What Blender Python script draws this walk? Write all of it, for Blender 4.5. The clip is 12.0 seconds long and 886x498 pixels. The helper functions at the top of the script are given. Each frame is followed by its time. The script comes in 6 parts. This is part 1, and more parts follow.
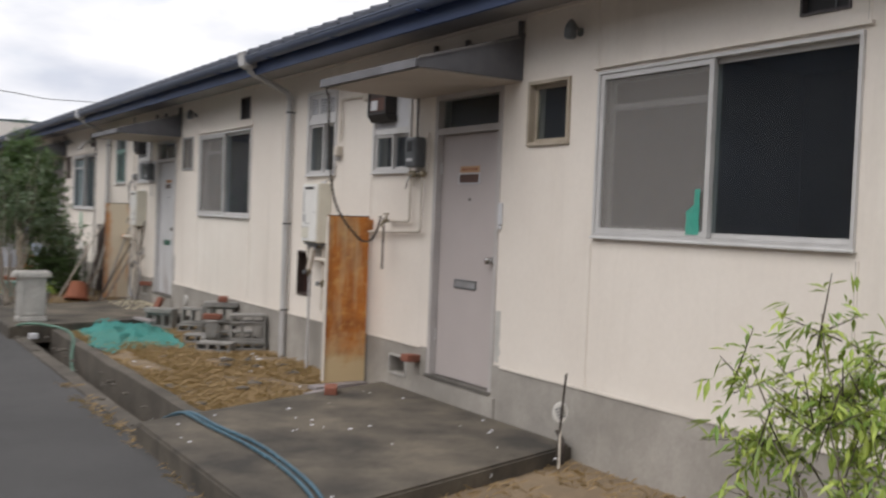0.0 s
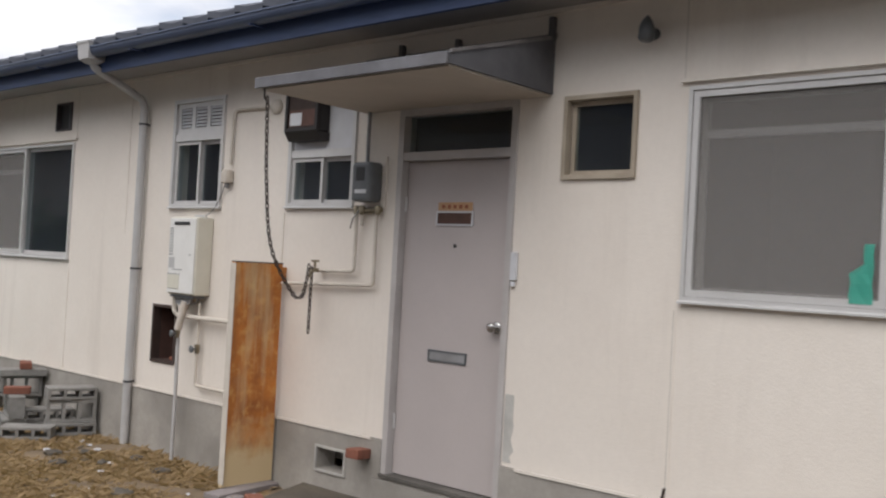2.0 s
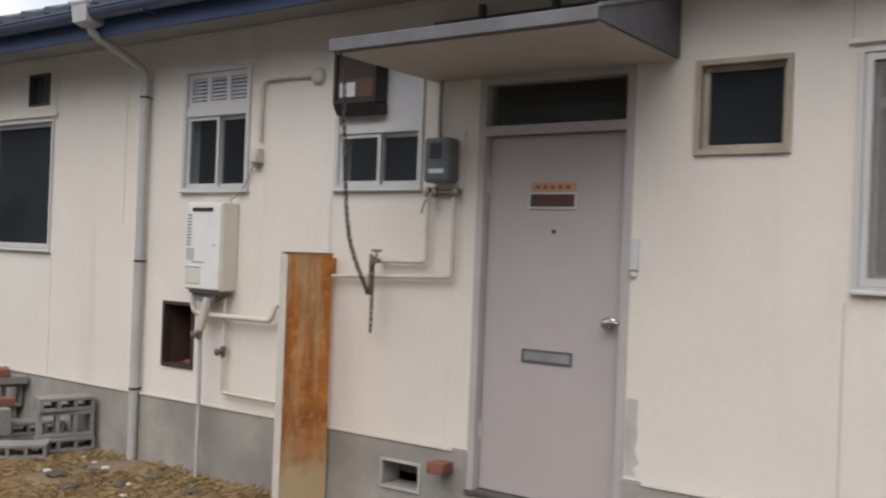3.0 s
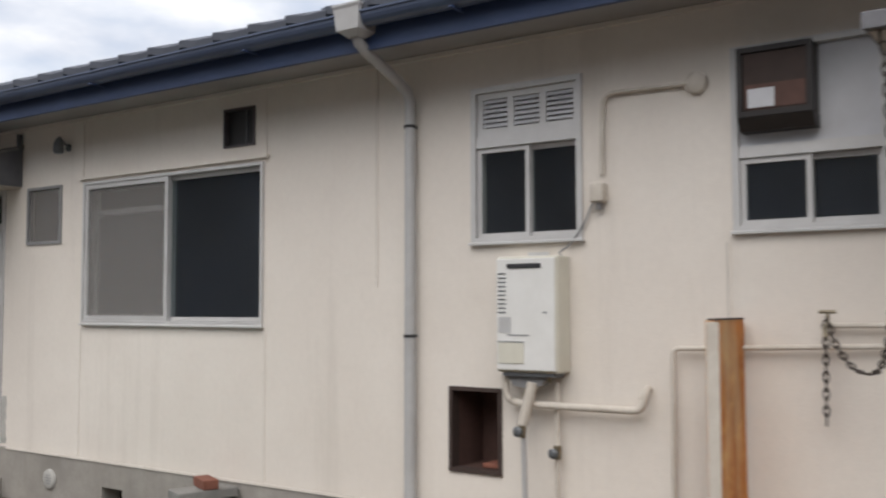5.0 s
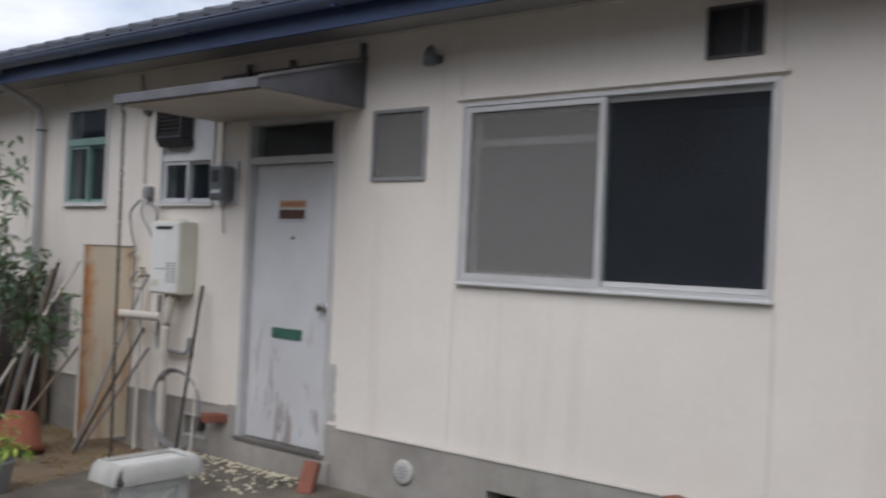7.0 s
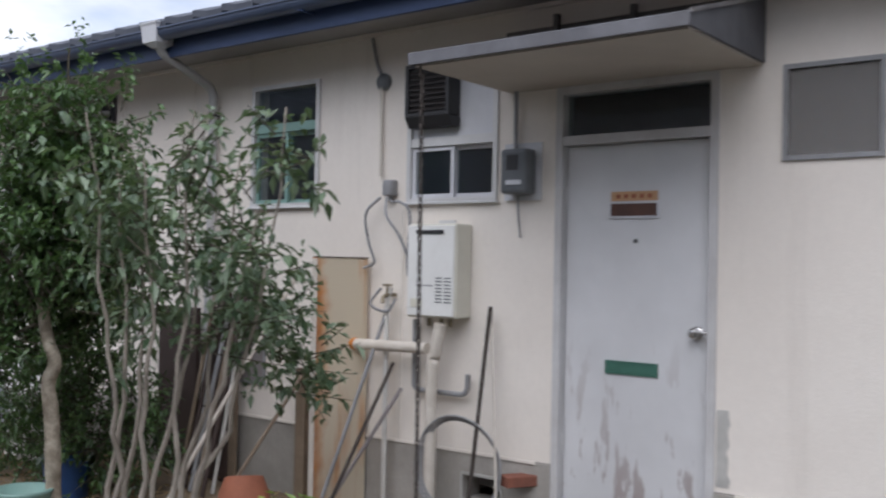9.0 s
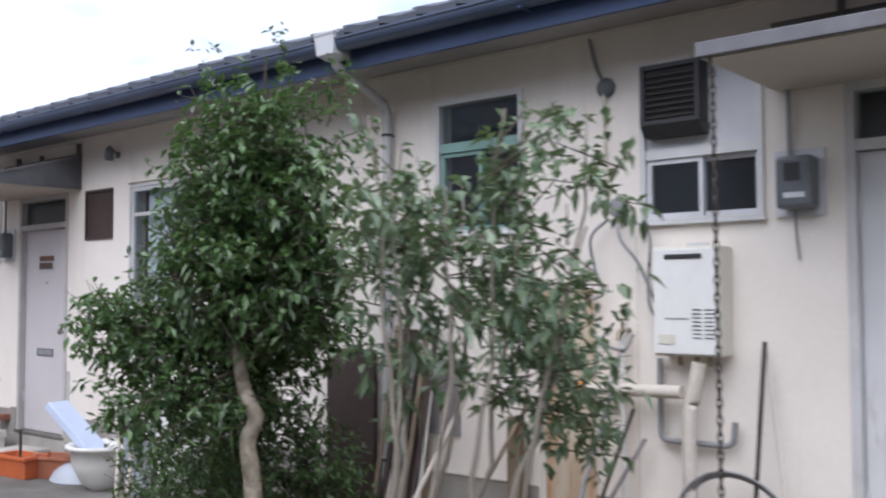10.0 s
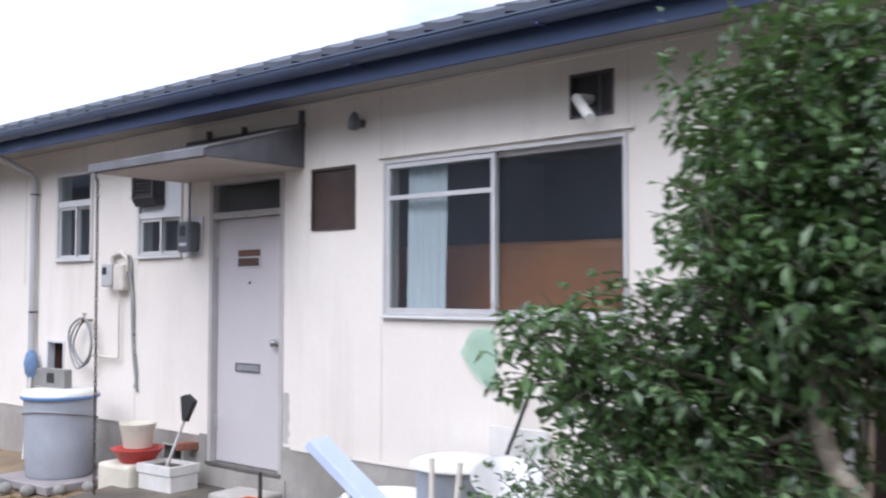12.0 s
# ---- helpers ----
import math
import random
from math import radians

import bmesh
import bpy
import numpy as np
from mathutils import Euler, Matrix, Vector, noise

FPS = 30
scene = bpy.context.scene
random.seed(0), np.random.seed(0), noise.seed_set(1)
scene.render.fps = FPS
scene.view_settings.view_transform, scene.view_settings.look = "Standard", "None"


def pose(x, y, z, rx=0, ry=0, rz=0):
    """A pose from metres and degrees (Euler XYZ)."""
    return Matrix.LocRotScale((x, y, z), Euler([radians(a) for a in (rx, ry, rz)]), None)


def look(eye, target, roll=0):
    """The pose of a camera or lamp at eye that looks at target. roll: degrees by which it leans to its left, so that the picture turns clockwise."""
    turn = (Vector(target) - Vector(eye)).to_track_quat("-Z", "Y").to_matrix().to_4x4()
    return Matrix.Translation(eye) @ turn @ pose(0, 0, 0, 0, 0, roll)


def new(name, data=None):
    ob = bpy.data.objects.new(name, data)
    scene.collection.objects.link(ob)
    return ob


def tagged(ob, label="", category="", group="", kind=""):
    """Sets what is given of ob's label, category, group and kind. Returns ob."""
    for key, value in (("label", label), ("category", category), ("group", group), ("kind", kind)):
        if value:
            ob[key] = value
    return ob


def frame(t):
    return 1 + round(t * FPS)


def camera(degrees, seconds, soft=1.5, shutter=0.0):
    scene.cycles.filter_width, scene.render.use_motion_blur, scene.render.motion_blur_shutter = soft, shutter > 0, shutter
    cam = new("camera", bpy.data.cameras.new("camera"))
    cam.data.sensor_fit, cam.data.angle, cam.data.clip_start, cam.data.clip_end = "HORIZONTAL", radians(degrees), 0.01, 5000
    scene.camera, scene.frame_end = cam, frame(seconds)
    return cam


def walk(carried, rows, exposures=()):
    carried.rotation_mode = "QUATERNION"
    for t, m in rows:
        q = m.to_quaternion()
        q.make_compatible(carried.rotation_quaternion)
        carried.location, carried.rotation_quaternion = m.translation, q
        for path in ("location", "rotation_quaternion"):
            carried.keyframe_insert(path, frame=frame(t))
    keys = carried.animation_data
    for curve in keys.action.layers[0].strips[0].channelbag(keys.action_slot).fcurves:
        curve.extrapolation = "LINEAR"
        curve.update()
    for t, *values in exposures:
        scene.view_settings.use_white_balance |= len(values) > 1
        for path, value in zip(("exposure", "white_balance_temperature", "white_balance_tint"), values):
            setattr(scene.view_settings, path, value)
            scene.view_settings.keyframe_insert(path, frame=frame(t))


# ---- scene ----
cam = camera(49.65, 12.0, soft=2.2, shutter=0.4)
# seconds, x, y, z, yaw, pitch, roll
ROWS = [
    (0.0, -0.139, -0.361, 1.533, -32.53, -1.78, -2.27),
    (0.3, -0.176, 0.047, 1.540, -36.81, -0.66, -4.02),
    (0.5, -0.182, 0.295, 1.545, -38.09, -0.26, -4.29),
    (1.0, -0.185, 0.914, 1.554, -39.61, 0.31, -3.43),
    (1.5, -0.248, 1.506, 1.561, -44.85, 0.82, -3.98),
    (2.0, -0.307, 2.123, 1.551, -49.00, 1.22, -3.18),
    (2.5, -0.395, 2.720, 1.552, -52.52, 1.11, -3.03),
    (2.7, -0.411, 2.976, 1.554, -54.17, 0.38, -2.62),
    (4.3, -0.405, 5.050, 1.573, -54.86, 1.72, -0.57),
    (4.5, -0.401, 5.318, 1.577, -55.00, 3.00, -1.03),
    (5.0, -0.387, 5.958, 1.591, -55.58, 3.36, 0.11),
    (5.5, -0.392, 6.652, 1.610, -56.48, 3.61, -0.99),
    (6.0, -0.452, 7.315, 1.614, -58.84, 2.38, -1.43),
    (6.5, -0.478, 8.009, 1.602, -55.04, 2.40, -0.30),
    (7.0, -0.449, 8.723, 1.593, -50.90, 0.61, -2.50),
    (7.2, -0.447, 9.003, 1.590, -49.37, 0.33, -2.08),
    (8.8, -0.509, 11.196, 1.562, -52.20, 1.58, -0.83),
    (9.0, -0.520, 11.467, 1.558, -52.33, 0.87, -1.10),
    (9.5, -0.545, 12.152, 1.550, -51.18, 0.93, 0.95),
    (10.0, -0.606, 12.789, 1.541, -50.19, 2.88, 0.25),
    (10.5, -0.641, 13.476, 1.540, -49.76, 2.93, 1.80),
    (11.0, -0.714, 14.174, 1.561, -50.80, 3.63, 0.52),
    (11.5, -0.727, 14.858, 1.592, -50.18, 2.63, 2.49),
    (12.0, -0.705, 15.597, 1.623, -49.61, 2.59, -0.07),
]
# seconds, stops, kelvin, tint
EXPOSURES = [(0.0, 0.55, 6550, 11.5), (2.7, 0.61, 6480, 11.5), (5.5, 0.57, 6500, 10.5), (7.0, 0.45, 6080, 11.5), (9.0, 0.65, 5950, 13), (10.0, 1.11, 5850, 14), (12.0, 1.32, 5750, 14.5)]
walk(cam, [(t, pose(x, y, z, 90 + pitch, roll, yaw)) for t, x, y, z, yaw, pitch, roll in ROWS], EXPOSURES)

# ---- light ----
SUN_EL, SUN_AZ = 54.0, 255.0
world = bpy.data.worlds.new("world")
scene.world = world
world.use_nodes = True
wn, wl = world.node_tree.nodes, world.node_tree.links
wbg = wn["Background"]
wsky = wn.new("ShaderNodeTexSky")
wsky.sky_type, wsky.sun_disc = "NISHITA", False
wsky.sun_elevation, wsky.sun_rotation = radians(SUN_EL), radians(SUN_AZ)
wco = wn.new("ShaderNodeTexCoord")
wmap = wn.new("ShaderNodeMapping")
wmap.inputs["Scale"].default_value = (1.0, 1.0, 2.6)
wnoise = wn.new("ShaderNodeTexNoise")
wnoise.inputs["Scale"].default_value, wnoise.inputs["Detail"].default_value = 2.6, 7.0
wramp = wn.new("ShaderNodeValToRGB")
wramp.color_ramp.elements[0].position, wramp.color_ramp.elements[1].position = 0.20, 0.42
wmix = wn.new("ShaderNodeMix")
wmix.data_type = "RGBA"
wclouds = wn.new("ShaderNodeTexNoise")
wclouds.inputs["Scale"].default_value, wclouds.inputs["Detail"].default_value = 5.0, 8.0
wtone = wn.new("ShaderNodeValToRGB")
wtone.color_ramp.elements[0].position, wtone.color_ramp.elements[1].position = 0.36, 0.62
wtone.color_ramp.elements[0].color, wtone.color_ramp.elements[1].color = (0.50, 0.53, 0.60, 1), (0.80, 0.80, 0.81, 1)
wgain = wn.new("ShaderNodeVectorMath")
wgain.operation = "SCALE"
wgain.inputs["Scale"].default_value = 9.6
wl.new(wmap.outputs["Vector"], wclouds.inputs["Vector"])
wl.new(wclouds.outputs["Fac"], wtone.inputs["Fac"])
wl.new(wtone.outputs["Color"], wgain.inputs[0])
wl.new(wgain.outputs["Vector"], wmix.inputs[7])
wl.new(wco.outputs["Generated"], wmap.inputs["Vector"])
wl.new(wmap.outputs["Vector"], wnoise.inputs["Vector"])
wl.new(wnoise.outputs["Fac"], wramp.inputs["Fac"])
wl.new(wramp.outputs["Color"], wmix.inputs[0])
wl.new(wsky.outputs["Color"], wmix.inputs[6])
wl.new(wmix.outputs[2], wbg.inputs["Color"])
wbg.inputs["Strength"].default_value = 0.10
sun = new("sun", bpy.data.lights.new("sun", "SUN"))
sun.data.energy, sun.data.angle, sun.data.color = 1.5, radians(60), (1.0, 0.96, 0.91)
az = radians(SUN_AZ)
sun.matrix_world = look((0, 0, 30), (-30 * math.cos(radians(SUN_EL)) * math.sin(az), -30 * math.cos(radians(SUN_EL)) * math.cos(az), 30 - 30 * math.sin(radians(SUN_EL))))


# ---- materials ----
def material(name, rough=0.8, metal=0.0):
    m = bpy.data.materials.new(name)
    m.use_nodes = True
    b = m.node_tree.nodes["Principled BSDF"]
    b.inputs["Roughness"].default_value, b.inputs["Metallic"].default_value = rough, metal
    return m, m.node_tree.nodes, m.node_tree.links, b


def coords(n, l, scale=(1, 1, 1)):
    c, mp = n.new("ShaderNodeTexCoord"), n.new("ShaderNodeMapping")
    mp.inputs["Scale"].default_value = scale
    l.new(c.outputs["Object"], mp.inputs["Vector"])
    return mp.outputs["Vector"]


def noise_fac(n, l, vec, scale, detail=5.0, lo=0.35, hi=0.65, rough=0.55):
    x = n.new("ShaderNodeTexNoise")
    x.inputs["Scale"].default_value, x.inputs["Detail"].default_value, x.inputs["Roughness"].default_value = scale, detail, rough
    l.new(vec, x.inputs["Vector"])
    r = n.new("ShaderNodeMapRange")
    r.inputs["From Min"].default_value, r.inputs["From Max"].default_value = lo, hi
    l.new(x.outputs["Fac"], r.inputs["Value"])
    return r.outputs["Result"]


def mixed(n, l, fac, a, b):
    x = n.new("ShaderNodeMix")
    x.data_type = "RGBA"
    for sock, v in ((x.inputs[0], fac), (x.inputs[6], a), (x.inputs[7], b)):
        if isinstance(v, (int, float)):
            sock.default_value = v
        elif isinstance(v, tuple):
            sock.default_value = (*v, 1)
        else:
            l.new(v, sock)
    return x.outputs[2]


def scaled(n, l, a, k):
    x = n.new("ShaderNodeMath")
    x.operation = "MULTIPLY"
    l.new(a, x.inputs[0])
    if isinstance(k, (int, float)):
        x.inputs[1].default_value = k
    else:
        l.new(k, x.inputs[1])
    return x.outputs[0]


def bump(n, l, b, height, strength=0.3, dist=0.01):
    x = n.new("ShaderNodeBump")
    x.inputs["Strength"].default_value, x.inputs["Distance"].default_value = strength, dist
    l.new(height, x.inputs["Height"])
    l.new(x.outputs["Normal"], b.inputs["Normal"])


def worn(name, base, dark, rough=0.8, metal=0.0, big=1.5, fine=30.0, amount=0.6, grain=0.15, streak=0.0, streak_col=(0.2, 0.18, 0.15), bumps=0.25, spec=None, random_hue=0.0, bump_scale=None):
    """Base colour with stains at two scales, optional vertical streaks, and fine relief."""
    m, n, l, b = material(name, rough, metal)
    v = coords(n, l)
    col = mixed(n, l, scaled(n, l, noise_fac(n, l, v, big, 6), amount), base, dark)
    col = mixed(n, l, scaled(n, l, noise_fac(n, l, v, big * 4.3, 7, 0.45, 0.8, 0.65), amount * 0.6), col, dark)
    f = noise_fac(n, l, v, fine, 4, 0.3, 0.7)
    col = mixed(n, l, scaled(n, l, f, grain), col, tuple(c * 0.55 for c in base))
    if streak:
        vs = coords(n, l, (1, 1, 0.09))
        s = noise_fac(n, l, vs, 2.6, 8, 0.54, 0.80, 0.65)
        col = mixed(n, l, scaled(n, l, s, streak), col, streak_col)
        drip = noise_fac(n, l, coords(n, l, (1, 1, 0.05)), 11.0, 5, 0.66, 0.80, 0.5)
        patch = noise_fac(n, l, v, 0.9, 3, 0.5, 0.7)
        col = mixed(n, l, scaled(n, l, scaled(n, l, drip, patch), streak), col, streak_col)
    if random_hue:
        oi = n.new("ShaderNodeObjectInfo")
        col = mixed(n, l, scaled(n, l, oi.outputs["Random"], random_hue), col, dark)
    l.new(col, b.inputs["Base Color"])
    if spec is not None:
        b.inputs["Specular IOR Level"].default_value = spec
    bump(n, l, b, noise_fac(n, l, v, bump_scale or fine * 3, 4, 0.2, 0.8), bumps, 0.004)
    return m


def glass(name, tint=(0.85, 0.9, 0.9), rough=0.02):
    m, n, l, b = material(name, rough)
    out = n["Material Output"]
    tr, gl, mx, fr = n.new("ShaderNodeBsdfTransparent"), n.new("ShaderNodeBsdfGlossy"), n.new("ShaderNodeMixShader"), n.new("ShaderNodeLayerWeight")
    tr.inputs["Color"].default_value = (*tint, 1)
    gl.inputs["Roughness"].default_value = rough
    fr.inputs["Blend"].default_value = 0.5
    rise, gloss = n.new("ShaderNodeMath"), n.new("ShaderNodeMath")
    rise.operation, gloss.operation = "POWER", "MULTIPLY_ADD"
    l.new(fr.outputs["Facing"], rise.inputs[0])
    rise.inputs[1].default_value = 5.0
    l.new(rise.outputs[0], gloss.inputs[0])
    gloss.inputs[1].default_value, gloss.inputs[2].default_value = 0.96, 0.04
    l.new(gloss.outputs[0], mx.inputs[0])
    l.new(tr.outputs[0], mx.inputs[1])
    l.new(gl.outputs[0], mx.inputs[2])
    # thin blue-grey diffuse layer stands for haze and sky reflection on panes
    veil, film = n.new("ShaderNodeBsdfDiffuse"), n.new("ShaderNodeMixShader")
    veil.inputs["Color"].default_value = (0.42, 0.50, 0.68, 1)
    l.new(scaled(n, l, noise_fac(n, l, coords(n, l), 1.4, 4, 0.1, 0.9), 0.034), film.inputs[0])
    l.new(mx.outputs[0], film.inputs[1])
    l.new(veil.outputs[0], film.inputs[2])
    l.new(film.outputs[0], out.inputs["Surface"])
    return m


def netting(name, col, hole):
    """Woven mesh too fine to see: part cloth, part see-through."""
    m, n, l, b = material(name, 0.8)
    b.inputs["Base Color"].default_value = (*col, 1)
    out = n["Material Output"]
    tr, mx = n.new("ShaderNodeBsdfTransparent"), n.new("ShaderNodeMixShader")
    mx.inputs[0].default_value = hole
    l.new(b.outputs[0], mx.inputs[1])
    l.new(tr.outputs[0], mx.inputs[2])
    l.new(mx.outputs[0], out.inputs["Surface"])
    return m


STUCCO = worn("stucco", (0.80, 0.748, 0.685), (0.69, 0.63, 0.565), 0.9, big=0.7, fine=25, amount=0.6, grain=0.08, streak=0.34, streak_col=(0.40, 0.355, 0.305), bumps=0.22)
SLABMAT = worn("entry_concrete", (0.165, 0.140, 0.108), (0.024, 0.023, 0.022), 0.95, big=1.5, fine=38, amount=0.95, grain=0.35, bumps=0.6)
PLINTH = worn("plinth_cement", (0.42, 0.395, 0.36), (0.22, 0.205, 0.185), 0.95, big=1.6, fine=40, amount=0.75, grain=0.25, streak=0.45, bumps=0.4)
CONCRETE = worn("concrete", (0.185, 0.172, 0.155), (0.062, 0.058, 0.052), 0.95, big=1.6, fine=45, amount=0.8, grain=0.3, bumps=0.5)
DARKCONC = worn("canopy_concrete", (0.13, 0.13, 0.14), (0.055, 0.055, 0.062), 0.9, big=2.0, fine=30, amount=0.7, grain=0.2, streak=0.4, streak_col=(0.05, 0.05, 0.05), bumps=0.3)
CANOPYBOARD = worn("canopy_ceiling_board", (0.50, 0.45, 0.39), (0.36, 0.32, 0.28), 0.85, big=1.5, fine=30, amount=0.5, grain=0.08, bumps=0.15)
ASPHALT = worn("asphalt", (0.082, 0.080, 0.080), (0.046, 0.045, 0.045), 0.9, big=0.8, fine=90, amount=0.7, grain=0.5, bumps=0.6)
DIRT = worn("dirt_dry_grass", (0.29, 0.215, 0.135), (0.125, 0.095, 0.066), 1.0, big=2.5, fine=35, amount=0.8, grain=0.5, bumps=0.9)
ALU = worn("aluminium_frame", (0.64, 0.635, 0.63), (0.50, 0.495, 0.49), 0.45, 0.2, big=3, fine=60, amount=0.5, grain=0.1, bumps=0.05)
GLASS = glass("window_glass")
# unlit rooms: their gloom is put into this dark plaster colour
INTERIOR = worn("room_plaster_dimmed", (0.20, 0.19, 0.18), (0.13, 0.12, 0.115), 0.95, big=1, fine=20, amount=0.4, grain=0.1, bumps=0.1)
SCREEN = netting("insect_screen", (0.24, 0.23, 0.22), 0.5)
DOORPINK = worn("door_mauve_paint", (0.47, 0.425, 0.415), (0.42, 0.38, 0.37), 0.6, big=1.5, fine=50, amount=0.5, grain=0.05, streak=0.12, streak_col=(0.33, 0.30, 0.29), bumps=0.08)
NAVY = worn("eave_navy_paint", (0.038, 0.066, 0.155), (0.026, 0.045, 0.105), 0.55, big=2, fine=20, amount=0.6, grain=0.1, bumps=0.1)
GUTTER = worn("gutter_plastic", (0.075, 0.100, 0.165), (0.048, 0.066, 0.115), 0.35, big=2, fine=20, amount=0.6, grain=0.1, bumps=0.06)
TILE = worn("roof_tile", (0.085, 0.095, 0.12), (0.050, 0.056, 0.075), 0.7, big=3, fine=30, amount=0.7, grain=0.2, bumps=0.3, random_hue=0.5)
SOFFIT = worn("soffit_board", (0.40, 0.385, 0.375), (0.28, 0.27, 0.265), 0.85, big=1.4, fine=30, amount=0.6, grain=0.1, bumps=0.15)
PIPE = worn("downspout_grey", (0.50, 0.50, 0.50), (0.36, 0.35, 0.35), 0.5, big=2.5, fine=25, amount=0.6, grain=0.1, streak=0.2, bumps=0.05)


# ---- building helpers ----
def add_box(bm, x0, x1, y0, y1, z0, z1, bevel=0.0):
    g = bmesh.ops.create_cube(bm, size=1.0)
    bmesh.ops.transform(bm, matrix=Matrix.Translation(((x0 + x1) / 2, (y0 + y1) / 2, (z0 + z1) / 2)) @ Matrix.Diagonal((abs(x1 - x0), abs(y1 - y0), abs(z1 - z0), 1)), verts=g["verts"])
    if bevel:
        es = list({e for v in g["verts"] for e in v.link_edges})
        bmesh.ops.bevel(bm, geom=es, offset=bevel, segments=2, affect="EDGES", profile=0.5)
    return bm


def box(x0, x1, y0, y1, z0, z1, bevel=0.0):
    return add_box(bmesh.new(), x0, x1, y0, y1, z0, z1, bevel)


def add_tube(bm, pts, radii, sides=10, caps=True):
    """A round tube along pts; radii one number or one a point."""
    pts = [Vector(p) for p in pts]
    if isinstance(radii, (int, float)):
        radii = [radii] * len(pts)
    rings, ref = [], None
    for i, p in enumerate(pts):
        d = (pts[min(i + 1, len(pts) - 1)] - pts[max(i - 1, 0)]).normalized()
        if ref is None:
            ref = d.orthogonal().normalized()
        ref = (ref - d * ref.dot(d)).normalized()
        o = d.cross(ref)
        rings.append([bm.verts.new(p + radii[i] * (math.cos(a) * ref + math.sin(a) * o)) for a in (2 * math.pi * k / sides for k in range(sides))])
    for a, b in zip(rings, rings[1:]):
        for k in range(sides):
            f = bm.faces.new((a[k], a[(k + 1) % sides], b[(k + 1) % sides], b[k]))
            f.smooth = True
    if caps:
        bm.faces.new([bm.verts.new(v.co) for v in rings[0][::-1]])
        bm.faces.new([bm.verts.new(v.co) for v in rings[-1]])
    return bm


def tube(pts, radii, sides=10):
    return add_tube(bmesh.new(), pts, radii, sides)


def lathe(profile, sides=24, centre=(0, 0, 0), squash=1.0):
    """A turned shape from (radius, height) pairs."""
    bm = bmesh.new()
    rings = []
    for r, h in profile:
        rings.append([bm.verts.new((centre[0] + r * math.cos(2 * math.pi * k / sides), centre[1] + squash * r * math.sin(2 * math.pi * k / sides), centre[2] + h)) for k in range(sides)])
    for a, b in zip(rings, rings[1:]):
        for k in range(sides):
            bm.faces.new((a[k], a[(k + 1) % sides], b[(k + 1) % sides], b[k])).smooth = True
    bm.faces.new([bm.verts.new(v.co) for v in rings[0][::-1]])
    bm.faces.new([bm.verts.new(v.co) for v in rings[-1]])
    return bm


def rounded(pts, cut=0.05, n=4):
    """A polyline with its corners rounded."""
    pts = [Vector(p) for p in pts]
    out = [pts[0]]
    for a, b, c in zip(pts, pts[1:], pts[2:]):
        p, q = b + (a - b).normalized() * min(cut, (a - b).length / 2), b + (c - b).normalized() * min(cut, (c - b).length / 2)
        for k in range(n + 1):
            s = k / n
            out.append(p * (1 - s) ** 2 + b * 2 * s * (1 - s) + q * s * s)
    return out + [pts[-1]]


def prism(outline, axis, a, b):
    """An outline (pairs in the plane across axis) drawn out from a to b."""
    def place(u, v, w):
        return {"x": (w, u, v), "y": (u, w, v), "z": (u, v, w)}[axis]
    bm = bmesh.new()
    r0 = [bm.verts.new(place(u, v, a)) for u, v in outline]
    r1 = [bm.verts.new(place(u, v, b)) for u, v in outline]
    n = len(outline)
    for k in range(n):
        bm.faces.new((r0[k], r0[(k + 1) % n], r1[(k + 1) % n], r1[k]))
    bm.faces.new(r0[::-1])
    bm.faces.new(r1)
    bmesh.ops.recalc_face_normals(bm, faces=bm.faces)
    return bm


def mesh_of(name, bm, mat):
    me = bpy.data.meshes.new(name)
    bm.to_mesh(me)
    bm.free()
    me.materials.append(mat)
    return me


def part(name, bm, mat, parent=None, label=""):
    ob = new(name, mesh_of(name, bm, mat))
    if parent is not None:
        ob.parent = parent
    return tagged(ob, label)


def thing(name, label, category, at=(0, 0, 0), group="", kind="", turn=0):
    ob = new(name)
    ob.matrix_world = pose(*at, 0, 0, turn)
    ob.empty_display_size = 0.1
    return tagged(ob, label, category, group, kind)


def setting(name, bm, mat, label=""):
    return tagged(part(name, bm, mat), label, kind="structure")


# ---- the building ----
W, S, THICK = 4.0, 7.903, 0.14
Y0, Y1 = -6.0, 34.5
UNITS = (-1, 0, 1, 2, 3)
PLINTH_TOP, WALL_TOP = 0.475, 3.06
# openings of one dwelling: y0, y1, z0, z1
BIG = (2.443, 4.315, 1.456, 2.513)
SMALL = (4.60, 5.05, 2.07, 2.52)
DOOR = (5.36, 6.28, 0.25, 2.53)
KITCHEN = (6.665, 7.335, 1.92, 2.78)
BATH = (8.10, 8.765, 1.92, 2.77)
HATCH = (8.585, 8.92, 0.69, 1.15)
VENT = (2.53, 2.82, 2.63, 2.89)


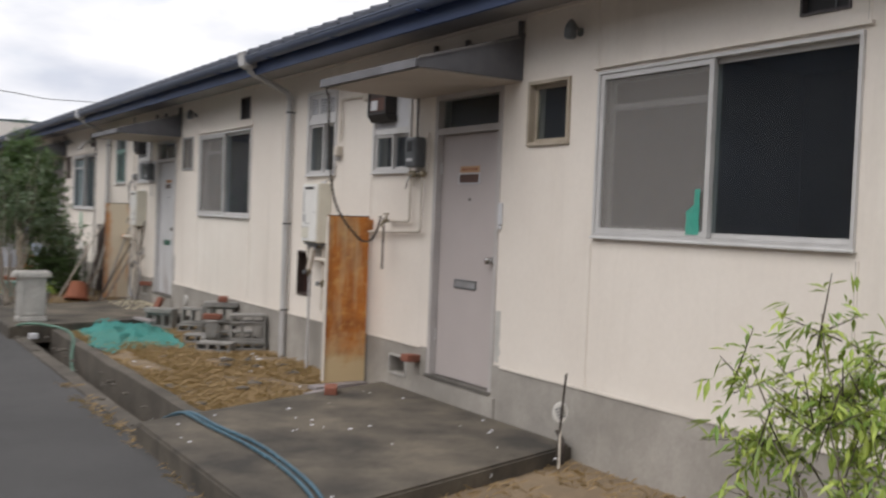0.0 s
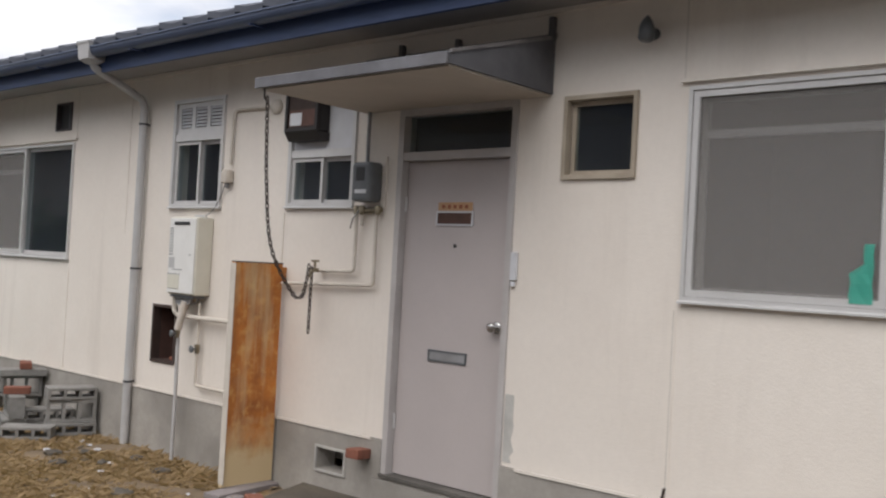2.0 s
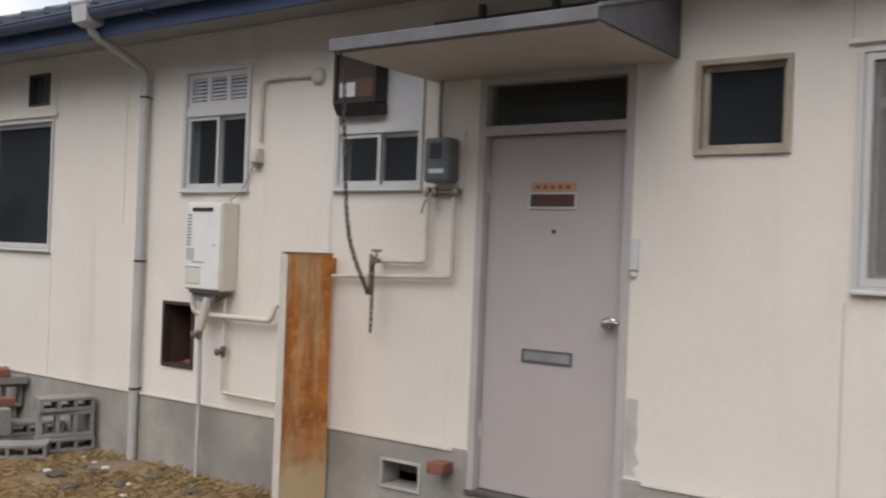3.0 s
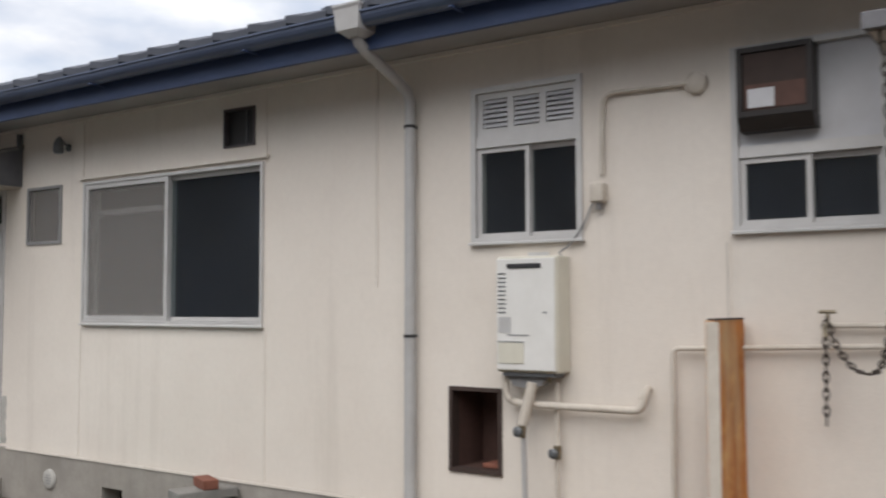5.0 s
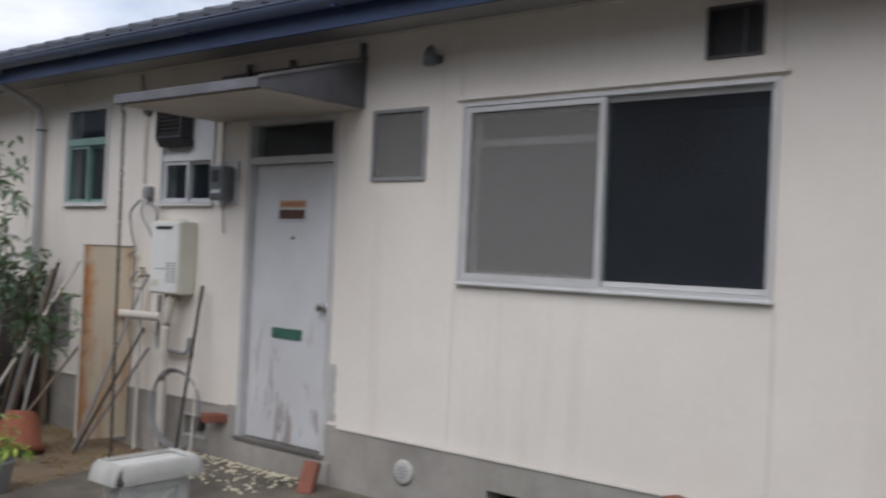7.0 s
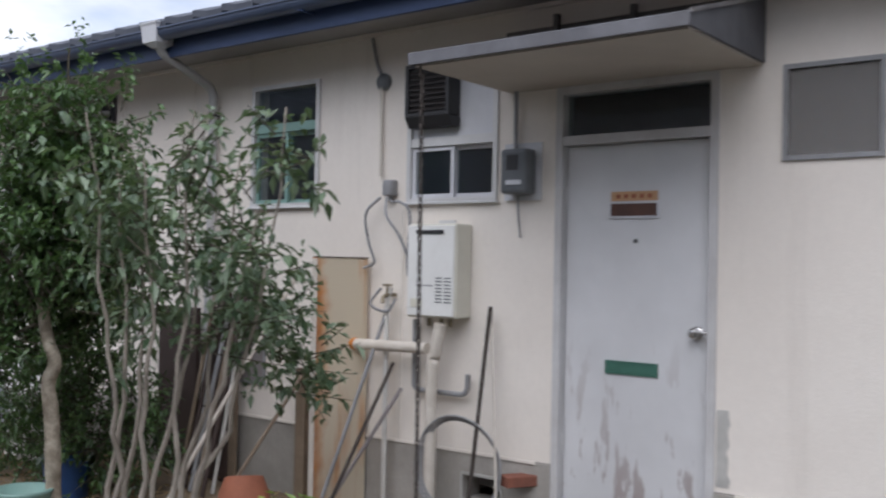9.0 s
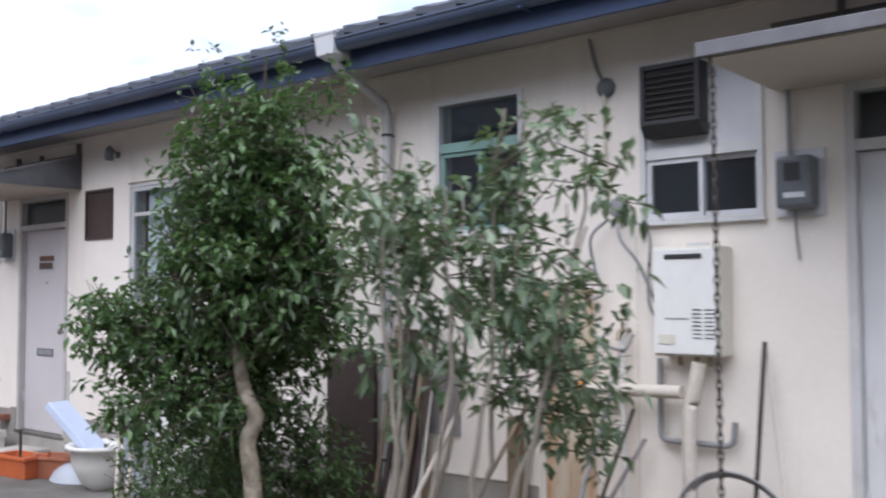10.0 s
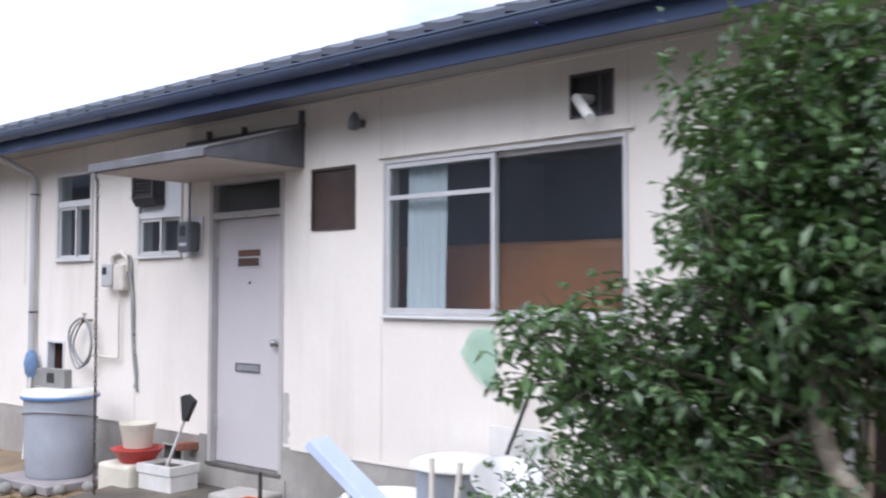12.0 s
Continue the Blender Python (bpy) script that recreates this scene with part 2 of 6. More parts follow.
def pierced(y0, y1, z0, z1, holes, x0, x1):
    """A wall slab facing -x with real openings through it."""
    ys = sorted({y0, y1, *[h[0] for h in holes], *[h[1] for h in holes]})
    zs = sorted({z0, z1, *[h[2] for h in holes], *[h[3] for h in holes]})
    ys, zs = [y for y in ys if y0 <= y <= y1], [z for z in zs if z0 <= z <= z1]
    bm = bmesh.new()

    def solid(i, j):
        if not (0 <= i < len(ys) - 1 and 0 <= j < len(zs) - 1):
            return False
        yc, zc = (ys[i] + ys[i + 1]) / 2, (zs[j] + zs[j + 1]) / 2
        return not any(h[0] < yc < h[1] and h[2] < zc < h[3] for h in holes)
    for i in range(len(ys) - 1):
        for j in range(len(zs) - 1):
            if not solid(i, j):
                continue
            a, b, c, d = ys[i], ys[i + 1], zs[j], zs[j + 1]
            quads = [[(x0, a, c), (x0, a, d), (x0, b, d), (x0, b, c)], [(x1, a, c), (x1, b, c), (x1, b, d), (x1, a, d)]]
            if not solid(i - 1, j):
                quads.append([(x0, a, c), (x1, a, c), (x1, a, d), (x0, a, d)])
            if not solid(i + 1, j):
                quads.append([(x0, b, c), (x0, b, d), (x1, b, d), (x1, b, c)])
            if not solid(i, j - 1):
                quads.append([(x0, a, c), (x0, b, c), (x1, b, c), (x1, a, c)])
            if not solid(i, j + 1):
                quads.append([(x0, a, d), (x1, a, d), (x1, b, d), (x0, b, d)])
            for q in quads:
                bm.faces.new([bm.verts.new(p) for p in q])
    bmesh.ops.remove_doubles(bm, verts=bm.verts, dist=0.0005)
    bmesh.ops.recalc_face_normals(bm, faces=bm.faces)
    return bm


def shifted(h, u):
    return (h[0] + u * S, h[1] + u * S, h[2], h[3])


HOLES = [shifted(h, u) for u in UNITS for h in (BIG, SMALL, DOOR, KITCHEN, BATH, HATCH, VENT)]
setting("wall_front", pierced(Y0, Y1, PLINTH_TOP, WALL_TOP, HOLES, W, W + THICK), STUCCO, "cream stucco wall with faint rain streaks")
GRILLES = [(6.60 + u * S, 6.86 + u * S, 0.20, 0.34) for u in UNITS]
CELLAR = [(3.80 + S, 4.03 + S, 0.12, 0.29)]
setting("plinth", pierced(Y0, Y1, -0.35, PLINTH_TOP - 0.004, GRILLES + CELLAR + [(h[0], h[1], 0.25, 0.5) for h in HOLES if h[2] < 0.3], W - 0.018, W + THICK), PLINTH, "grey cement foundation band, stained")
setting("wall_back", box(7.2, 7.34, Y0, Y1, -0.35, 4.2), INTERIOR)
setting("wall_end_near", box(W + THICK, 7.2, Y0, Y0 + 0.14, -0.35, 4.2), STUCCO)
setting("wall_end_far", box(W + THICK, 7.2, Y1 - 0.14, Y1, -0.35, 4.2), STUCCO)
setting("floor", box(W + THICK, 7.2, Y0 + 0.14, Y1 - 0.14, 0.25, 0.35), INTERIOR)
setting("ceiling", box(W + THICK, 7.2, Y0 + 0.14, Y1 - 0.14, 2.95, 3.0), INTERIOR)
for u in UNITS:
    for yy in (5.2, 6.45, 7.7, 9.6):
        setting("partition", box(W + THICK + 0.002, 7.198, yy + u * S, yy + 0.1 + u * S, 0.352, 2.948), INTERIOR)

# roof, eaves and gutter
EAVE_X, EAVE_Z = 3.50, 3.155
SLOPE = 0.36
roof = tagged(part("roof", prism([(EAVE_X, EAVE_Z - 0.04), (EAVE_X, EAVE_Z), (7.4, EAVE_Z + SLOPE * (7.4 - EAVE_X)), (11.2, EAVE_Z), (11.2, EAVE_Z - 0.04), (7.4, EAVE_Z - 0.04 + SLOPE * (7.4 - EAVE_X))], "y", Y0 - 0.4, Y1 + 0.4), TILE), "dark grey tiled roof with a scalloped eave", kind="structure")
setting("fascia", box(EAVE_X + 0.03, EAVE_X + 0.06, Y0 - 0.4, Y1 + 0.4, 2.948, 3.13), NAVY, "dark navy fascia board under the roof edge")
setting("soffit", box(EAVE_X + 0.062, W - 0.002, Y0 - 0.4, Y1 + 0.4, 3.012, 3.03), SOFFIT, "grey boarded soffit")
setting("trim", box(W - 0.024, W - 0.001, Y0, Y1, 2.986, 3.010), STUCCO, "cream strip under the eaves")


def gutter_profile():
    cx, cz, r = 3.458, 3.108, 0.062
    outer = [(cx + r * math.cos(a), cz + r * math.sin(a)) for a in (math.pi + math.pi * k / 10 for k in range(11))]
    inner = [(cx + (r - 0.006) * math.cos(a), cz + (r - 0.006) * math.sin(a)) for a in (2 * math.pi - math.pi * k / 10 for k in range(11))]
    return [(cx - r - 0.008, cz), (cx - r - 0.008, cz + 0.012)] + [(cx - r, cz + 0.012)] + outer[1:] + inner


gut = tagged(part("gutter", prism(gutter_profile(), "y", Y0 - 0.42, Y1 + 0.42), GUTTER), "dark half-round rain gutter along the eave", "gutter", kind="structure")
for k in range(28):
    yb = Y0 + 0.3 + 1.42 * k
    part("bracket", box(3.40, 3.53, yb, yb + 0.02, 3.036, 3.045), NAVY, gut)

# vertical render joints and shallow panels of the front
JOINT_SHADOW = worn("joint_shadow", (0.52, 0.49, 0.44), (0.40, 0.37, 0.33), 0.95, big=4, fine=30)
for u in UNITS:
    o = u * S
    for name, y, z0, z1 in (("joint", 4.335, 2.56, 2.985), ("joint", 2.42, 2.56, 2.985), ("joint", 4.335, 0.478, 1.41), ("joint", 2.42, 0.478, 1.41), ("joint", 7.355, 0.478, 1.88), ("joint", 9.42, 1.70, 2.985)):
        setting("trim", box(W - 0.006, W - 0.0005, o + y, o + y + 0.012, z0, z1), STUCCO)
        # darker strip paints the shadow beside the raised bead
        setting("trim", box(W - 0.002, W - 0.0004, o + y + 0.013, o + y + 0.018, z0, z1), JOINT_SHADOW)
    setting("trim", box(W - 0.028, W - 0.001, o + 2.40, o + 4.36, 2.535, 2.556), STUCCO)
    setting("trim", box(W - 0.026, W - 0.0185, o - 1.53, o + 5.25, PLINTH_TOP - 0.012, PLINTH_TOP + 0.004), STUCCO)

# ---- more materials ----
WOODBROWN = worn("brown_wood", (0.26, 0.20, 0.14), (0.14, 0.10, 0.07), 0.7, big=4, fine=40, amount=0.7, grain=0.3, streak=0.3, bumps=0.2)
LINING = worn("hatch_lining", (0.14, 0.075, 0.06), (0.06, 0.035, 0.03), 0.8, big=5, fine=40, amount=0.7, grain=0.2, bumps=0.2)
OLDWOOD = worn("pale_old_wood", (0.48, 0.42, 0.34), (0.30, 0.25, 0.19), 0.75, big=4, fine=40, amount=0.7, grain=0.2, streak=0.3, bumps=0.2)
DARKBROWN = worn("dark_brown_board", (0.062, 0.040, 0.034), (0.035, 0.022, 0.018), 0.7, big=4, fine=40, amount=0.7, grain=0.3, bumps=0.2)
WHITEPANEL = worn("white_panel", (0.62, 0.63, 0.66), (0.48, 0.48, 0.50), 0.55, big=3, fine=40, amount=0.5, grain=0.05, bumps=0.05)
HEATER = worn("heater_enamel", (0.78, 0.78, 0.76), (0.64, 0.63, 0.60), 0.4, big=3, fine=40, amount=0.4, grain=0.05, streak=0.15, bumps=0.04)
HEATSIDE = worn("heater_side", (0.66, 0.64, 0.55), (0.52, 0.50, 0.43), 0.5, big=3, fine=40, amount=0.4, grain=0.05, bumps=0.04)
BLACK = worn("dark_plastic", (0.03, 0.03, 0.033), (0.015, 0.015, 0.016), 0.55, big=5, fine=50, amount=0.5, grain=0.2, bumps=0.1)
METER = worn("meter_grey", (0.13, 0.14, 0.15), (0.07, 0.075, 0.08), 0.4, big=5, fine=50, amount=0.5, grain=0.1, bumps=0.05)
BEIGEPIPE = worn("beige_lagging", (0.66, 0.61, 0.54), (0.48, 0.43, 0.37), 0.8, big=6, fine=50, amount=0.6, grain=0.15, bumps=0.3)
GREYPIPE = worn("grey_pipe", (0.30, 0.30, 0.31), (0.18, 0.18, 0.18), 0.5, big=6, fine=50, amount=0.6, grain=0.15, bumps=0.1)
BRASS = worn("tarnished_brass", (0.38, 0.33, 0.24), (0.18, 0.15, 0.11), 0.45, 0.8, big=15, fine=80, amount=0.7, grain=0.2, bumps=0.1)
CHROME = worn("worn_chrome", (0.62, 0.61, 0.60), (0.40, 0.39, 0.38), 0.25, 1.0, big=15, fine=80, amount=0.5, grain=0.1, bumps=0.05)
CHAIN = worn("rusty_chain", (0.10, 0.085, 0.075), (0.05, 0.04, 0.035), 0.6, 0.5, big=20, fine=90, amount=0.7, grain=0.3, bumps=0.2)
ORANGE = worn("nameplate_tan", (0.55, 0.33, 0.17), (0.42, 0.25, 0.14), 0.5, big=10, fine=60, amount=0.6, grain=0.1, bumps=0.05)
PLATEDARK = worn("nameplate_slot", (0.10, 0.045, 0.03), (0.05, 0.025, 0.02), 0.4, big=10, fine=60, amount=0.6, grain=0.1, bumps=0.05)
BRICK = worn("red_brick", (0.28, 0.105, 0.068), (0.16, 0.065, 0.045), 0.9, big=8, fine=60, amount=0.7, grain=0.3, bumps=0.5, random_hue=0.4)
BLOCK = worn("cinder_block", (0.34, 0.33, 0.31), (0.19, 0.185, 0.175), 0.95, big=5, fine=70, amount=0.8, grain=0.4, bumps=0.7, random_hue=0.5)
TEAL = worn("teal_hose", (0.055, 0.135, 0.185), (0.035, 0.085, 0.12), 0.45, big=5, fine=40, amount=0.5, grain=0.1, bumps=0.05)
NET = netting("teal_net", (0.07, 0.32, 0.29), 0.42)
GREENCLOTH = netting("green_cloth", (0.05, 0.42, 0.32), 0.25)
CEMENTWHITE = worn("pale_cast_concrete", (0.55, 0.54, 0.51), (0.36, 0.35, 0.33), 0.9, big=5, fine=60, amount=0.7, grain=0.2, bumps=0.3)
TERRACOTTA = worn("terracotta", (0.34, 0.12, 0.065), (0.21, 0.075, 0.045), 0.8, big=6, fine=50, amount=0.6, grain=0.2, bumps=0.2)
WHITEPLASTIC = worn("white_plastic", (0.70, 0.69, 0.66), (0.52, 0.50, 0.46), 0.45, big=5, fine=50, amount=0.5, grain=0.1, bumps=0.05)
BLUEGREY = worn("blue_grey_plastic", (0.42, 0.45, 0.50), (0.30, 0.32, 0.37), 0.45, big=4, fine=50, amount=0.5, grain=0.1, streak=0.2, bumps=0.05)
PALEBLUE = worn("pale_blue_foam", (0.50, 0.57, 0.72), (0.42, 0.48, 0.62), 0.7, big=4, fine=50, amount=0.5, grain=0.05, bumps=0.1)
REDPLASTIC = worn("red_plastic", (0.52, 0.04, 0.03), (0.35, 0.03, 0.025), 0.4, big=5, fine=50, amount=0.5, grain=0.1, bumps=0.05)
GREENFRAME = worn("green_window_paint", (0.22, 0.36, 0.32), (0.16, 0.26, 0.23), 0.5, big=5, fine=50, amount=0.5, grain=0.1, bumps=0.08)


def rust_sheet(name, paint, rusty, edge=False):
    """Sheet steel: paint eaten by rust in long runs, less so at the foot."""
    m, n, l, b = material(name, 0.75, 0.0)
    v, vs = coords(n, l), coords(n, l, (1.0, 1.0, 0.13))
    run = noise_fac(n, l, vs, 9.0, 8, *rusty)
    sep, foot = n.new("ShaderNodeSeparateXYZ"), n.new("ShaderNodeMapRange")
    l.new(v, sep.inputs[0])
    wob = n.new("ShaderNodeMath")
    wob.operation = "MULTIPLY_ADD"
    l.new(noise_fac(n, l, v, 6.0, 6, 0.3, 0.7), wob.inputs[0])
    wob.inputs[1].default_value = 0.10 if edge else -0.22
    l.new(sep.outputs["X" if edge else "Z"], wob.inputs[2])
    l.new(wob.outputs[0], foot.inputs["Value"])
    if edge:
        foot.inputs["From Min"].default_value, foot.inputs["From Max"].default_value = 0.17, 0.05
        top = n.new("ShaderNodeMath")
        top.operation = "MAXIMUM"
        l.new(scaled(n, l, run, 0.7), top.inputs[0])
        l.new(scaled(n, l, foot.outputs["Result"], 0.9), top.inputs[1])
        run = top.outputs[0]
    else:
        foot.inputs["From Min"].default_value, foot.inputs["From Max"].default_value = 0.05, 0.30
        run = scaled(n, l, run, foot.outputs["Result"])
    blotch = noise_fac(n, l, v, 5.0, 8, 0.35, 0.7)
    rust = mixed(n, l, blotch, (0.56, 0.20, 0.035), (0.27, 0.085, 0.022))
    rust = mixed(n, l, noise_fac(n, l, v, 14, 5, 0.5, 0.8), rust, (0.66, 0.36, 0.11))
    l.new(mixed(n, l, run, paint, rust), b.inputs["Base Color"])
    bump(n, l, b, noise_fac(n, l, v, 90, 4, 0.2, 0.8), 0.35, 0.003)
    return m


RUST = rust_sheet("rusted_steel", (0.62, 0.48, 0.28), (0.22, 0.52))
RUSTCREAM = rust_sheet("cream_steel_with_rust", (0.62, 0.54, 0.41), (0.52, 0.74), True)


def peeling(name, paint, under):
    """Old white paint flaking off from the bottom of a door in upright scars."""
    m, n, l, b = material(name, 0.6)
    v, vs = coords(n, l), coords(n, l, (1, 1, 0.22))
    f = noise_fac(n, l, vs, 12.0, 8, 0.55, 0.59, 0.65)
    sep, mr = n.new("ShaderNodeSeparateXYZ"), n.new("ShaderNodeMapRange")
    l.new(v, sep.inputs[0])
    l.new(sep.outputs["Z"], mr.inputs["Value"])
    mr.inputs["From Min"].default_value, mr.inputs["From Max"].default_value = 1.25, 0.35
    fac = scaled(n, l, f, mr.outputs["Result"])
    base = mixed(n, l, noise_fac(n, l, v, 2.0, 6), paint, tuple(c * 0.88 for c in paint))
    l.new(mixed(n, l, fac, base, under), b.inputs["Base Color"])
    bump(n, l, b, fac, 0.3, 0.003)
    return m


DOORWHITE = peeling("door_peeling_white", (0.62, 0.62, 0.63), (0.33, 0.29, 0.28))
DOORPALE = worn("door_pale_mauve", (0.58, 0.545, 0.55), (0.52, 0.48, 0.485), 0.6, big=1.5, fine=50, amount=0.5, grain=0.05, streak=0.15, streak_col=(0.42, 0.38, 0.38), bumps=0.08)


# ---- fixtures of each dwelling ----
def bars(x0, x1, y0, y1, z0, z1, t, bottom=None):
    """A rectangular frame of four butted bars in a plane facing -x."""
    bm = bmesh.new()
    b = bottom or t
    add_box(bm, x0, x1, y0, y0 + t, z0 + b, z1 - t)
    add_box(bm, x0, x1, y1 - t, y1, z0 + b, z1 - t)
    add_box(bm, x0, x1, y0, y1, z1 - t, z1)
    add_box(bm, x0, x1, y0, y1, z0, z0 + b)
    return bm


def pane(name, x, y0, y1, z0, z1, mat, parent, label="", thick=0.005):
    ob = part(name, box(x, x + thick, y0, y1, z0, z1), mat, parent, label)
    if mat is GLASS or mat is SCREEN:
        ob.visible_shadow = False
    return ob


def rain_edge(parent, y0, y1, z):
    part("sill", prism([(W - 0.034, z - 0.007), (W - 0.001, z - 0.007), (W - 0.001, z - 0.001), (W - 0.0225, z - 0.001), (W - 0.0225, z + 0.010), (W - 0.034, z + 0.003)], "y", y0 - 0.008, y1 + 0.008), ALU, parent)


def big_window(u):
    y0, y1, z0, z1 = shifted(BIG, u)
    old = u == 2
    win = thing("window_%d" % (u * 3 + 4), "wide aluminium sliding window" if old else "wide aluminium sliding window with a grey insect screen", "window", kind="structure")
    part("window_frame", bars(W - 0.022, W + 0.09, y0, y1, z0, z1, 0.02, 0.028), ALU, win)
    rain_edge(win, y0, y1, z0)
    mid = u * S + 3.385
    fixed = part("sash", bars(W + 0.028, W + 0.052, y0 + 0.022, mid + 0.02, z0 + 0.030, z1 - 0.022, 0.028), ALU, win)
    pane("pane", W + 0.038, y0 + 0.051, mid - 0.009, z0 + 0.059, z1 - 0.051, GLASS, fixed)
    front = part("sash", bars(W - 0.012, W + 0.018, mid - 0.02, y1 - 0.022, z0 + 0.030, z1 - 0.022, 0.032), ALU, win)
    if old:
        pane("pane", W + 0.002, mid + 0.013, y1 - 0.055, z0 + 0.063, z1 - 0.055, GLASS, front)
        part("rail", box(W - 0.008, W + 0.014, mid + 0.0125, y1 - 0.0545, 2.245, 2.275), ALU, front)
    else:
        pane("screen", W + 0.002, mid + 0.013, y1 - 0.055, z0 + 0.063, z1 - 0.055, SCREEN, front, "grey insect screen")
        inner = part("inner_sash", bars(W + 0.058, W + 0.082, mid + 0.0, y1 - 0.037, z0 + 0.042, z1 - 0.037, 0.034), ALU, win)
        part("rail", box(W + 0.06, W + 0.08, mid + 0.035, y1 - 0.072, 2.265, 2.305), WHITEPANEL, inner)
        pane("pane", W + 0.068, mid + 0.035, y1 - 0.072, z0 + 0.078, 2.263, GLASS, inner)
    return win


def small_window(u):
    y0, y1, z0, z1 = shifted(SMALL, u)
    if u <= 0:
        win = thing("window_%d" % (u * 3 + 5), "small square window in a weathered wooden frame", "window", kind="structure")
        part("window_frame", bars(W - 0.02, W + 0.03, y0, y1, z0, z1, 0.024), OLDWOOD, win)
        sash = part("sash", bars(W + 0.032, W + 0.06, y0 + 0.026, y1 - 0.026, z0 + 0.026, z1 - 0.026, 0.024), OLDWOOD, win)
        pane("pane", W + 0.042, y0 + 0.051, y1 - 0.051, z0 + 0.051, z1 - 0.051, GLASS, sash)
    else:
        win = thing("window_%d" % (u * 3 + 5), "small window closed by a grey screen" if u == 1 else "small window shut with a dark brown board", "window", kind="structure")
        part("window_frame", bars(W - 0.015, W + 0.03, y0, y1, z0, z1, 0.022), GREYPIPE if u == 1 else DARKBROWN, win)
        if u == 1:
            pane("screen", W + 0.0, y0 + 0.023, y1 - 0.023, z0 + 0.023, z1 - 0.023, SCREEN, win)
            pane("backing", W + 0.06, y0 + 0.002, y1 - 0.002, z0 + 0.002, z1 - 0.002, BLACK, win, thick=0.02)
        else:
            pane("board", W + 0.0, y0 + 0.023, y1 - 0.023, z0 + 0.023, z1 - 0.023, DARKBROWN, win)


DOORFRAME = worn("door_frame_paint", (0.50, 0.475, 0.465), (0.38, 0.355, 0.345), 0.6, big=3, fine=50, amount=0.6, grain=0.1, streak=0.2, bumps=0.1)


SLOTGREEN = worn("slot_green", (0.055, 0.155, 0.115), (0.03, 0.09, 0.065), 0.5, big=8, fine=60)
FRAMEWHITE = worn("door_frame_white", (0.58, 0.575, 0.575), (0.40, 0.38, 0.37), 0.6, big=3, fine=50, amount=0.6, grain=0.1, streak=0.3, bumps=0.1)


def door(u):
    y0, y1, z0, z1 = shifted(DOOR, u)
    mat = {1: DOORWHITE, 2: DOORPALE}.get(u, DOORPINK)
    dr = thing("door_%d" % (u + 2), {1: "white steel door, paint peeling near the bottom", 2: "pale mauve steel door, closed"}.get(u, "mauve-grey steel door, closed, with a letter slot"), "door", kind="structure")
    fr = bmesh.new()
    for a, b in ((y0, y0 + 0.042), (y1 - 0.042, y1)):
        add_box(fr, W - 0.012, W + 0.10, a, b, z0, z1)
    add_box(fr, W - 0.012, W + 0.10, y0 + 0.042, y1 - 0.042, z1 - 0.04, z1)
    add_box(fr, W - 0.006, W + 0.10, y0 + 0.042, y1 - 0.042, 2.212, 2.262)
    part("door_frame", fr, FRAMEWHITE if u == 1 else DOORFRAME, dr)
    part("sill", box(W - 0.035, W + 0.12, y0 + 0.002, y1 - 0.002, z0 - 0.002, z0 + 0.018), CONCRETE, dr)
    a, b = y0 + 0.045, y1 - 0.045
    leaf = part("leaf", box(W + 0.045, W + 0.085, a, b, z0 + 0.022, 2.208, 0.004), mat, dr)
    pane("transom_pane", W + 0.05, y0 + 0.043, y1 - 0.043, 2.263, z1 - 0.041, GLASS, dr)
    o = u * S
    # letter slot
    slot = part("letter_slot", bars(W + 0.036, W + 0.045, o + 5.685, o + 5.985, 0.995, 1.065, 0.010), METER if u != 1 else SLOTGREEN, leaf)
    part("flap", box(W + 0.039, W + 0.0445, o + 5.696, o + 5.974, 1.006, 1.054), GREYPIPE if u != 1 else SLOTGREEN, leaf, "green flap" if u == 1 else "grey flap")
    # name plate: tan paper above a dark holder
    part("name_card", box(W + 0.039, W + 0.0448, o + 5.70, o + 5.965, 1.905, 1.955), ORANGE if u != 2 else PLATEDARK, leaf, "faded tan card")
    part("name_holder", bars(W + 0.034, W + 0.0446, o + 5.69, o + 5.975, 1.815, 1.902, 0.010), WHITEPANEL, leaf)
    part("name_strip", box(W + 0.037, W + 0.0442, o + 5.701, o + 5.964, 1.826, 1.891), PLATEDARK, leaf, "dark red-brown strip")
    ink = bmesh.new()
    for k in range(5):
        add_box(ink, W + 0.0375, W + 0.0388, o + 5.73 + 0.045 * k, o + 5.755 + 0.045 * k, 1.918, 1.94)
    part("writing", ink, TERRACOTTA, leaf, "illegible characters")
    knob = lathe([(0.012, 0.0), (0.012, 0.03), (0.026, 0.036), (0.030, 0.05), (0.026, 0.064), (0.010, 0.07)], 16)
    bmesh.ops.transform(knob, matrix=Matrix.Translation((W + 0.044, o + 5.475, 1.235)) @ Matrix.Rotation(radians(-90), 4, "Y"), verts=knob.verts)
    part("knob", knob, CHROME, leaf, "worn chrome knob")
    rose = lathe([(0.034, 0.0), (0.034, 0.006), (0.02, 0.009)], 16)
    bmesh.ops.transform(rose, matrix=Matrix.Translation((W + 0.0446, o + 5.475, 1.235)) @ Matrix.Rotation(radians(-90), 4, "Y"), verts=rose.verts)
    part("rose", rose, CHROME, leaf)
    part("lever", tube([(W - 0.02, o + 5.475, 1.24), (W - 0.025, o + 5.44, 1.245), (W - 0.02, o + 5.40, 1.24)], 0.008, 8), CHROME, leaf)
    peep = lathe([(0.011, 0.0), (0.011, 0.006), (0.006, 0.007)], 12)
